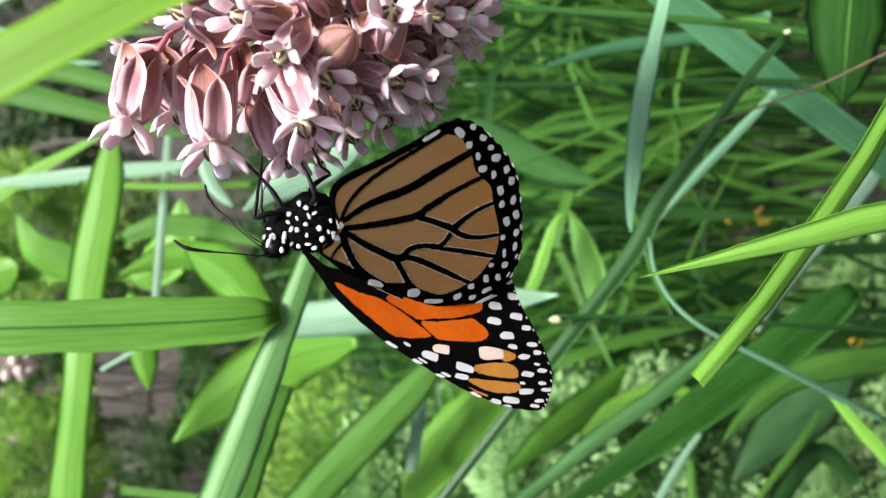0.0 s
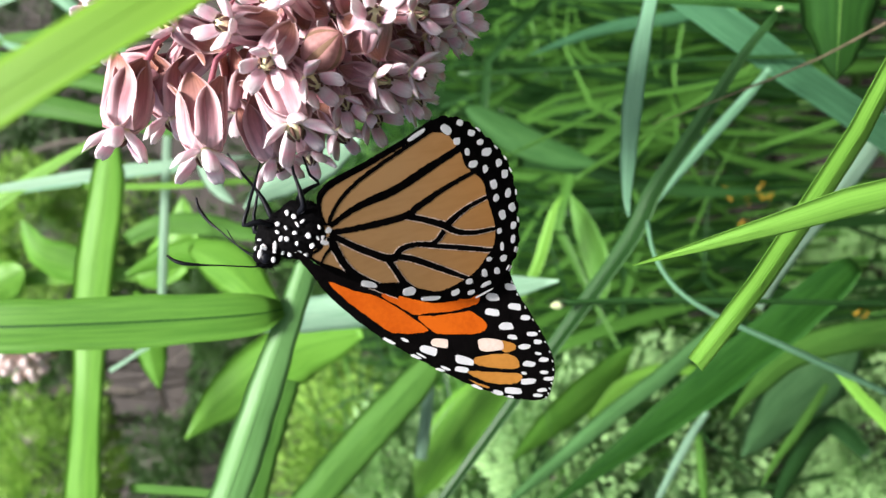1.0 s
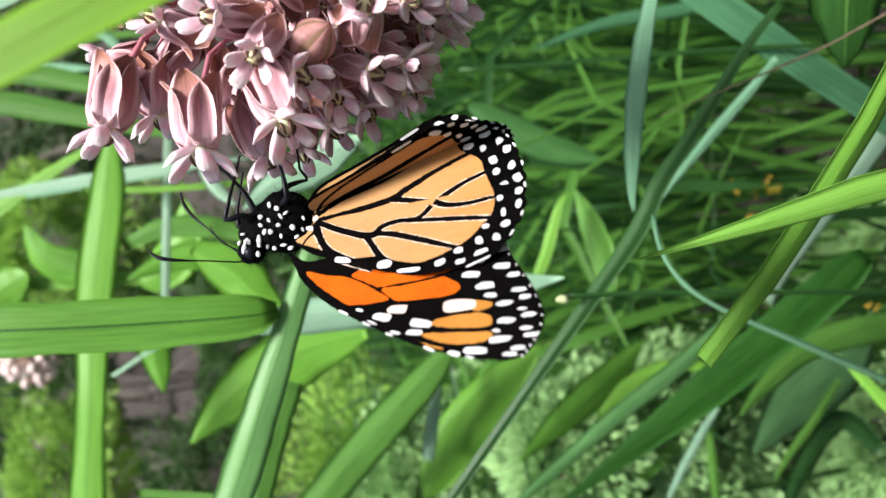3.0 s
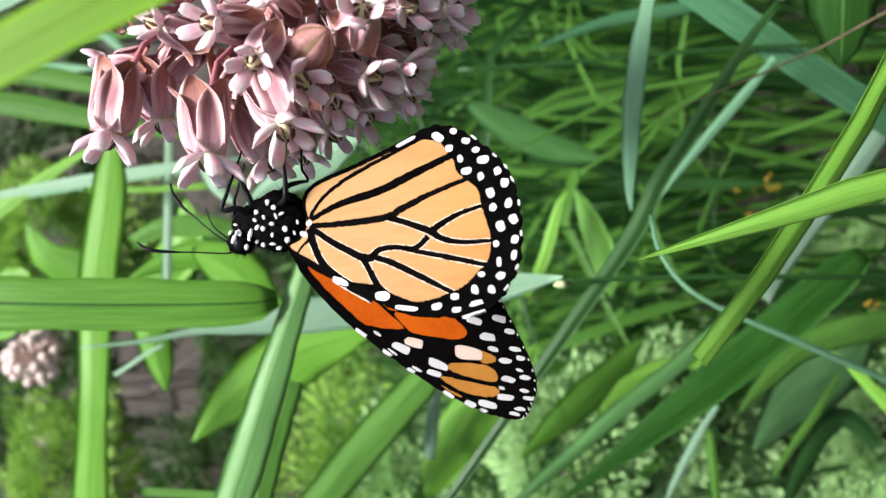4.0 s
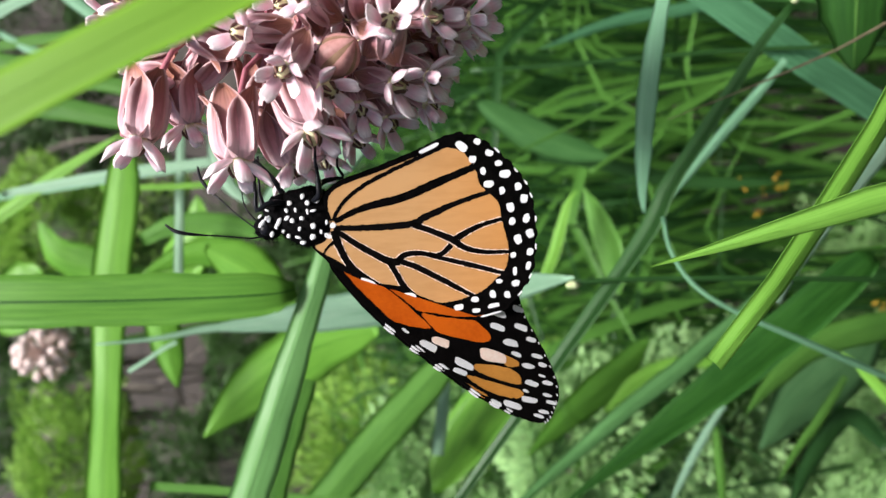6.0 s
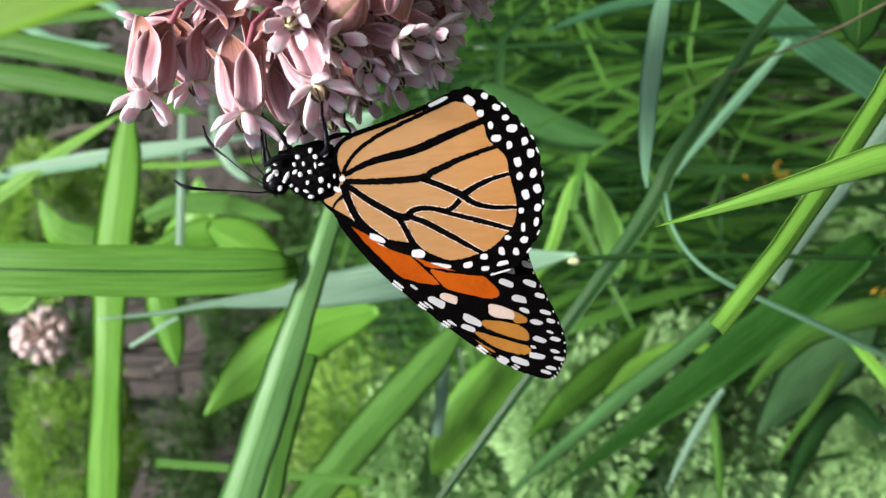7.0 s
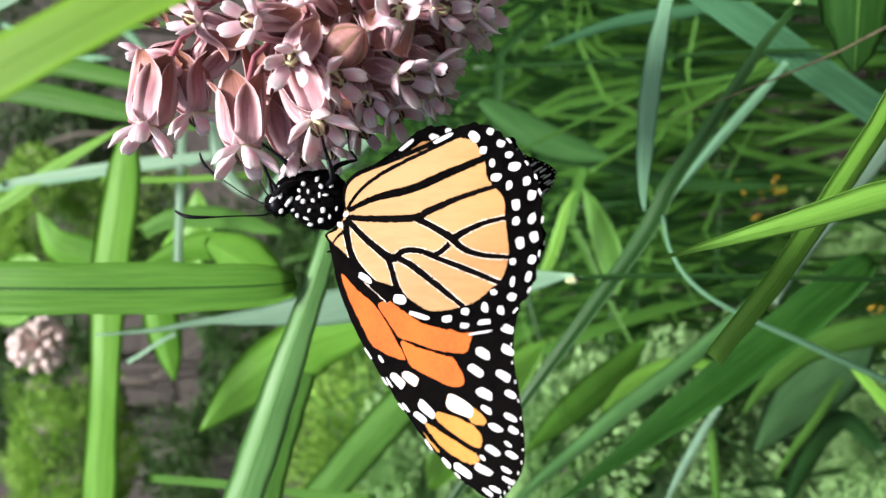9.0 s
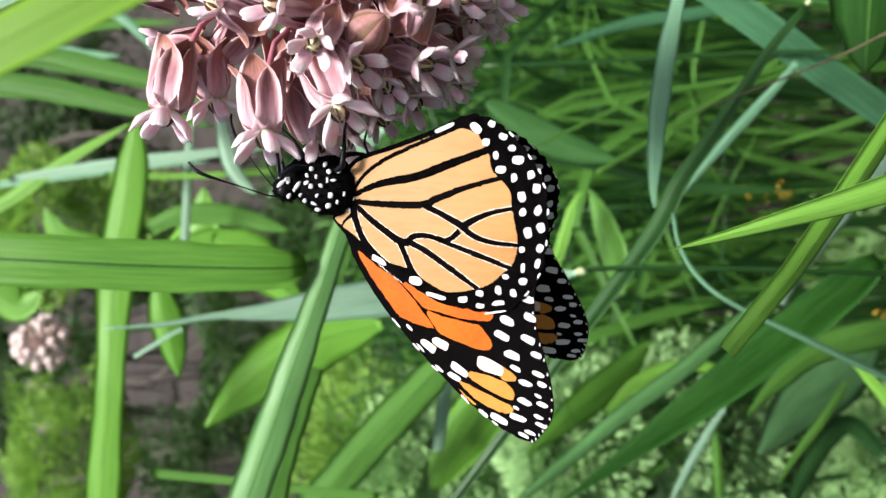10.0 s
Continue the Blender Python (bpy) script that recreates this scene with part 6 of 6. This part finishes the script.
HIND_LOW_ROWS = (
    (0, 0.00428, -0.01334, -0.00341, 27.1, 14.9, 30.6),
    (0.5, 0.00476, -0.01326, -0.00327, 26.6, 16.5, 28.2),
    (1, 0.00453, -0.01307, -0.00313, 26.3, 17.3, 25.8),
    (1.5, 0.00469, -0.01304, -0.00336, 26.7, 16.9, 25.4),
    (2, 0.00458, -0.01328, -0.00340, 19.1, 18.7, 20.4),
    (2.1, 0.00405, -0.00537, -0.00378, -12.6, 22.2, -19.6),
    (2.5, 0.00411, -0.00499, -0.00311, -66.1, 24.7, -13.4),
    (2.6, 0.00395, -0.00452, -0.00288, -63.3, 23.2, -13.8),
    (4, 0.00419, -0.00422, -0.00201, -21.7, 17.0, -10.1),
    (4.5, 0.00330, -0.00245, -0.00144, -19.5, 9.7, -7.4),
    (5, 0.00326, -0.00356, -0.00161, 11.7, 9.0, 5.9),
    (5.5, 0.00309, -0.00292, -0.00160, 16.5, 7.9, 3.0),
    (7, 0.00352, -0.00349, -0.00156, 5.1, 6.9, 8.3),
    (7.5, 0.00358, -0.00372, -0.00156, 4.5, 6.6, 7.9),
    (8, 0.00336, -0.00283, -0.00164, 9.4, 4.8, 6.5),
    (8.5, 0.00298, -0.00200, -0.00126, -19.6, 5.9, 2.5),
    (8.8, 0.00298, -0.00200, -0.00126, -19.6, 5.9, 2.5),
    (9, 0.00450, -0.00721, -0.00202, -12.2, 0.9, -27.3),
    (9.3, 0.00407, -0.00686, -0.00164, -47.7, 6.3, -37.2),
    (9.5, 0.00396, -0.00634, -0.00155, -58.2, 4.6, -41.3),
    (9.8, 0.00376, -0.00554, -0.00152, -50.8, 5.5, -41.3),
    (10, 0.00330, -0.00094, -0.00156, 4.4, 3.1, -19.3),
)
FORE_ROWS = (
    (0, -0.00682, -0.00364, -0.00621, 2.2, 18.0, 23.4),
    (0.5, -0.00643, -0.00440, -0.00576, 0.9, 19.2, 22.9),
    (1, -0.00584, -0.00482, -0.00535, 1.4, 19.8, 22.0),
    (1.5, -0.00586, -0.00415, -0.00544, 1.3, 19.6, 21.2),
    (2, -0.00520, -0.00642, -0.00684, -4.5, 21.4, 18.9),
    (2.1, -0.00571, -0.00285, -0.01042, -23.0, 20.7, -15.7),
    (2.5, -0.00737, -0.00578, -0.00596, -69.5, 19.0, -18.8),
    (2.6, -0.00729, -0.00475, -0.00616, -69.1, 17.8, -19.1),
    (4, -0.00395, -0.00206, -0.00387, -13.7, 20.3, 17.2),
    (4.5, -0.00331, -0.00327, -0.00422, -21.8, 15.0, 19.0),
    (5, -0.00301, -0.00003, -0.00435, -27.9, 14.5, 18.4),
    (5.5, -0.00277, 0.00032, -0.00469, -30.0, 13.6, 20.5),
    (7, -0.00232, -0.00156, -0.00515, -24.6, 11.6, 19.7),
    (7.5, -0.00239, -0.00148, -0.00498, -25.6, 11.7, 18.2),
    (8, -0.00244, 0.00022, -0.00501, -27.1, 9.7, 17.3),
    (8.5, -0.00251, -0.00107, -0.00452, -27.8, 10.4, 20.0),
    (8.8, -0.00251, -0.00107, -0.00452, -27.8, 10.4, 20.0),
    (9, -0.00089, -0.00375, -0.00928, -10.6, 4.0, -30.9),
    (9.1, -0.00260, -0.00300, -0.00926, -25.0, 3.9, -30.5),
    (9.2, -0.00420, -0.00270, -0.00924, -40.0, 3.7, -34.5),
    (9.3, -0.00534, -0.00332, -0.00922, -53.3, 3.6, -42.5),
    (9.5, -0.00527, -0.00445, -0.00915, -67.4, 1.6, -46.0),
    (9.8, -0.00601, -0.00369, -0.00863, -61.4, 5.1, -43.5),
    (10, -0.00105, 0.00376, -0.00796, 6.0, 4.7, -22.7),
)
FAR_HIND_ROWS = (
    (0, 0.00375, -0.00722, -0.00227, 19.6, 16.9, 27.1),
    (0.5, 0.00428, -0.00712, -0.00214, 19.1, 18.5, 24.7),
    (1, 0.00410, -0.00691, -0.00202, 18.8, 19.3, 22.3),
    (1.5, 0.00426, -0.00688, -0.00224, 19.2, 18.9, 21.9),
    (2, 0.00419, -0.00708, -0.00241, 11.6, 20.7, 16.9),
    (2.1, 0.00424, -0.00403, -0.00423, -11.4, 24.6, -20.8),
    (2.3, 0.00477, -0.00221, -0.00247, 42.2, 19.4, -8.0),
    (2.5, 0.00529, -0.00039, -0.00070, 95.9, 14.2, 4.8),
    (2.6, 0.00492, -0.00075, -0.00094, 99.8, 13.5, 4.1),
    (3.3, 0.00458, -0.00197, -0.00167, 39.0, 15.2, -3.0),
    (4, 0.00425, -0.00319, -0.00240, -21.7, 17.0, -10.1),
    (4.5, 0.00338, -0.00141, -0.00180, -19.5, 9.7, -7.4),
    (5, 0.00318, -0.00248, -0.00139, 11.7, 9.0, 5.9),
    (5.5, 0.00307, -0.00186, -0.00129, 16.5, 7.9, 3.0),
    (7, 0.00337, -0.00240, -0.00146, 5.1, 6.9, 8.3),
    (7.5, 0.00344, -0.00263, -0.00147, 4.5, 6.6, 7.9),
    (8, 0.00325, -0.00175, -0.00146, 9.4, 4.8, 6.5),
    (8.5, 0.00291, -0.00097, -0.00162, -19.6, 5.9, 2.5),
    (8.8, 0.00291, -0.00097, -0.00162, -19.6, 5.9, 2.5),
    (8.9, 0.00324, 0.00312, -0.00238, 7.3, -1.3, -11.1),
    (9, 0.00357, 0.00721, -0.00314, 34.2, -8.4, -24.8),
    (9.3, 0.00622, 0.00007, 0.00222, 82.1, -13.3, -0.6),
    (9.5, 0.00614, -0.00063, 0.00238, 96.9, -17.2, -7.9),
    (9.8, 0.00590, -0.00066, 0.00148, 85.9, -12.5, -9.7),
    (9.9, 0.00572, 0.00076, 0.00085, 63.2, -4.6, -2.9),
    (10, 0.00554, 0.00217, 0.00021, 40.5, 3.4, 3.9),
)
FAR_LOW_ROWS = (
    (0, 0.00375, -0.00722, -0.00227, 19.6, 16.9, 27.1),
    (0.5, 0.00428, -0.00712, -0.00214, 19.1, 18.5, 24.7),
    (1, 0.00410, -0.00691, -0.00202, 18.8, 19.3, 22.3),
    (1.5, 0.00426, -0.00688, -0.00224, 19.2, 18.9, 21.9),
    (2, 0.00419, -0.00708, -0.00241, 11.6, 20.7, 16.9),
    (2.1, 0.00422, -0.00408, -0.00423, -5.8, 24.6, -21.2),
    (2.3, 0.00473, -0.00221, -0.00255, 56.5, 20.3, -7.9),
    (2.5, 0.00524, -0.00034, -0.00088, 118.8, 15.9, 5.5),
    (2.6, 0.00488, -0.00071, -0.00106, 115.5, 14.7, 4.4),
    (3.3, 0.00457, -0.00195, -0.00173, 46.9, 15.8, -2.8),
    (4, 0.00425, -0.00319, -0.00240, -21.7, 17.0, -10.1),
    (4.5, 0.00338, -0.00141, -0.00180, -19.5, 9.7, -7.4),
    (5, 0.00318, -0.00248, -0.00139, 11.7, 9.0, 5.9),
    (5.5, 0.00307, -0.00186, -0.00129, 16.5, 7.9, 3.0),
    (7, 0.00337, -0.00240, -0.00146, 5.1, 6.9, 8.3),
    (7.5, 0.00344, -0.00263, -0.00147, 4.5, 6.6, 7.9),
    (8, 0.00325, -0.00175, -0.00146, 9.4, 4.8, 6.5),
    (8.5, 0.00291, -0.00097, -0.00162, -19.6, 5.9, 2.5),
    (8.8, 0.00291, -0.00097, -0.00162, -19.6, 5.9, 2.5),
    (8.9, 0.00324, 0.00312, -0.00238, 7.3, -1.3, -11.1),
    (9, 0.00357, 0.00721, -0.00314, 34.2, -8.4, -24.8),
    (9.3, 0.00625, 0.00007, 0.00208, 99.1, -12.0, -0.6),
    (9.5, 0.00619, -0.00057, 0.00221, 118.1, -15.5, -7.4),
    (9.8, 0.00593, -0.00066, 0.00132, 104.6, -11.1, -9.5),
    (9.9, 0.00573, 0.00076, 0.00077, 72.6, -3.9, -2.8),
    (10, 0.00554, 0.00217, 0.00021, 40.5, 3.4, 3.9),
)
FAR_FORE_ROWS = (
    (0, -0.00724, -0.00263, -0.00617, 2.2, 18.0, 23.4),
    (0.5, -0.00685, -0.00338, -0.00574, 0.9, 19.2, 22.9),
    (1, -0.00625, -0.00380, -0.00533, 1.4, 19.8, 22.0),
    (1.5, -0.00626, -0.00312, -0.00542, 1.3, 19.6, 21.2),
    (2, -0.00558, -0.00539, -0.00692, -4.5, 21.4, 18.9),
    (2.1, -0.00529, -0.00007, -0.01049, -16.1, 22.6, -17.4),
    (2.3, -0.00491, 0.00281, -0.00491, 50.8, 16.1, -6.4),
    (2.5, -0.00453, 0.00569, 0.00067, 117.7, 9.6, 4.5),
    (2.6, -0.00480, 0.00524, -0.00024, 117.2, 8.6, 3.8),
    (3.3, -0.00457, 0.00209, -0.00217, 51.7, 14.4, 10.5),
    (4, -0.00434, -0.00107, -0.00411, -13.7, 20.3, 17.2),
    (4.5, -0.00374, -0.00234, -0.00461, -21.8, 15.0, 19.0),
    (5, -0.00344, 0.00085, -0.00485, -27.9, 14.5, 18.4),
    (5.5, -0.00322, 0.00117, -0.00522, -30.0, 13.6, 20.5),
    (7, -0.00275, -0.00065, -0.00560, -24.6, 11.6, 19.7),
    (7.5, -0.00279, -0.00057, -0.00544, -25.6, 11.7, 18.2),
    (8, -0.00281, 0.00113, -0.00551, -27.1, 9.7, 17.3),
    (8.5, -0.00292, -0.00019, -0.00503, -27.8, 10.4, 20.0),
    (8.8, -0.00292, -0.00019, -0.00503, -27.8, 10.4, 20.0),
    (8.9, -0.00033, 0.00015, -0.00706, 19.8, -12.5, 7.5),
    (9, 0.00046, 0.00048, -0.01059, 67.5, -35.5, -4.9),
    (9.3, -0.00202, 0.00739, -0.00302, 101.5, -18.3, 2.0),
    (9.5, -0.00078, 0.00781, -0.00057, 123.0, -22.3, -5.5),
    (9.8, -0.00118, 0.00793, -0.00117, 110.7, -14.0, -6.4),
    (9.9, 0.00030, 0.00388, -0.00416, 50.9, -11.8, 7.1),
    (10, 0.00177, -0.00016, -0.00714, -9.0, -9.6, 20.5),
)
LEAF_SWAY = ((0, 0.0000, 0.0000, -0.0), (1, 0.0002, 0.0001, 1.8), (2.5, -0.0015, -0.0009, 0.9), (4, -0.0016, 0.0041, 5.6), (4.5, -0.0014, 0.0066, 2.9), (5, -0.0014, 0.0078, 2.8), (5.5, -0.0009, 0.0079, 3.0), (7, -0.0008, 0.0054, 4.8), (7.5, -0.0008, 0.0055, 5.1), (8.5, -0.0004, 0.0073, 3.6), (9, -0.0006, 0.0074, 3.6), (10, -0.0005, 0.0105, 5.5))
NEAR_SWAY = ((0, 0.0, 0.0, 0.0), (0.5, 0.0002, -0.0004, -2.2), (1, 0.0001, -0.0002, -1.4), (1.5, 0.0, 0.0, 1.6), (2, -0.0002, 0.0003, 2.6), (2.5, 0.0003, -0.0007, 2.8), (4, -0.0002, 0.0004, 3.6), (4.5, -0.001, 0.0021, 2.0), (5, -0.0001, 0.0002, -3.4), (5.5, -0.0004, 0.0007, -1.2), (7, -0.0001, 0.0005, 13.5), (7.5, -0.0006, 0.002, 12.0), (8, -0.0011, 0.0026, 5.4), (8.5, -0.0014, 0.0035, 6.9), (9, -0.0012, 0.0026, 2.9), (9.5, -0.0001, 0.0002, 1.6), (10, -0.0015, 0.0032, 3.0))
NEAR_MID = Vector((-0.02796, 0.065, 0.02061))
LEAF_END = Vector((-0.0554, 0.256, -0.0209))
# degrees by which the feelers and legs turn against the body
LEG_TURNS = (
    ((0, 45), (0.5, 55), (1, 57), (1.5, 57), (2, 56), (2.1, 60), (2.5, 69), (2.6, 64), (4, 51), (4.5, 40), (5, 30), (5.5, 21), (7, 13), (7.5, 11), (8, 6), (8.5, 3), (8.8, 3), (9, -7), (9.3, -4), (9.5, 3), (9.8, 16), (10, 3)),
    ((0, 33), (0.5, 40), (1, 42), (1.5, 41), (2, 41), (2.1, 44), (2.5, 51), (2.6, 48), (4, 35), (4.5, 26), (5, 20), (5.5, 14), (7, 11), (7.5, 9), (8, 6), (8.5, 5), (8.8, 5), (9, -5), (9.3, -1), (9.5, 4), (9.8, 11), (10, 4)),
    ((0, 14), (0.5, 22), (1, 24), (1.5, 23), (2, 25), (2.1, 26), (2.5, 38), (2.6, 36), (4, 29), (4.5, 25), (5, 20), (5.5, 14), (7, 10), (7.5, 8), (8, 6), (8.5, 6), (8.8, 6), (9, -6), (9.3, 0), (9.5, 6), (9.8, 20), (10, 12)),
    ((0, 5), (0.5, 12), (1, 13), (1.5, 12), (2, 16), (2.1, 14), (2.5, 29), (2.6, 29), (4, 21), (4.5, 17), (5, 14), (5.5, 10), (7, 9), (7.5, 7), (8, 6), (8.5, 7), (8.8, 7), (9, -6), (9.3, 5), (9.5, 8), (9.8, 15), (10, 11)),
    ((0, 41), (0.5, 50), (1, 52), (1.5, 52), (2, 52), (2.1, 55), (2.5, 64), (2.6, 60), (4, 49), (4.5, 41), (5, 31), (5.5, 22), (7, 14), (7.5, 11), (8, 6), (8.5, 3), (8.8, 3), (9, -9), (9.3, -4), (9.5, 6), (9.8, 23), (10, 8)),
)
TURNS = ((0, 26), (0.5, 28), (1, 28), (1.5, 28), (2, 28), (2.1, 29), (2.5, 32), (2.6, 32), (4, 18), (4.5, 13), (5, 12), (5.5, 9), (7, 5), (7.5, 5), (8, 3), (8.5, 3), (8.8, 3), (9, -10), (9.3, -2), (9.5, 3), (9.8, 6), (10, 10))


def motions():
    """The butterfly shifts on the flower and opens and closes its wings; one floret swings."""
    walk(butterfly, [(t, BASE @ pose(x, y, z, 0, turn, 0)) for t, x, y, z, turn in BODY_ROWS])
    for ob, rows in ((wing_up, HIND_UP_ROWS), (wing_low, HIND_LOW_ROWS), (wing_f, FORE_ROWS), (far_up, FAR_HIND_ROWS), (far_low, FAR_LOW_ROWS), (far_f, FAR_FORE_ROWS)):
        walk(ob, [(t, pose(*place)) for t, *place in rows])
    for ob, turns in ((feeler_a, TURNS), (feeler_b, TURNS), *zip((leg_a, leg_b, leg_c, leg_d, leg_e), LEG_TURNS)):
        walk(ob, [(t, Matrix.Translation(ob.location.copy()) @ pose(0, 0, 0, 0, a, 0)) for t, a in turns])
    inverse = BASE.inverted()
    home = broad_leaf.matrix_basis.copy()
    walk(broad_leaf, [(t, BASE @ Matrix.Translation(LEAF_END + Vector((x, 0, z))) @ pose(0, 0, 0, 0, a, 0) @ Matrix.Translation(-LEAF_END) @ inverse @ home) for t, x, z, a in LEAF_SWAY])
    home = near_leaf.matrix_basis.copy()
    walk(near_leaf, [(t, BASE @ Matrix.Translation(NEAR_MID + Vector((x, 0, z))) @ pose(0, 0, 0, 0, a, 0) @ Matrix.Translation(-NEAR_MID) @ inverse @ home) for t, x, z, a in NEAR_SWAY])
    home = culm.matrix_basis.copy()
    walk(culm, [(t, BASE @ Matrix.Translation((0, 0, z)) @ inverse @ home) for t, z in ((0, -0.0085), (2.6, -0.0085), (4.0, -0.002), (8.5, -0.002), (9.5, 0), (10, 0.001))])
    home = KEYED_FLORET.matrix_basis.copy()
    walk(KEYED_FLORET, [(t, Matrix.Translation((x, 0, z)) @ home) for t, x, z in ((0, 0, 0), (2.5, 0.0005, 0), (4.0, 0.0025, -0.0005), (10, 0.0027, -0.0002))])


motions()
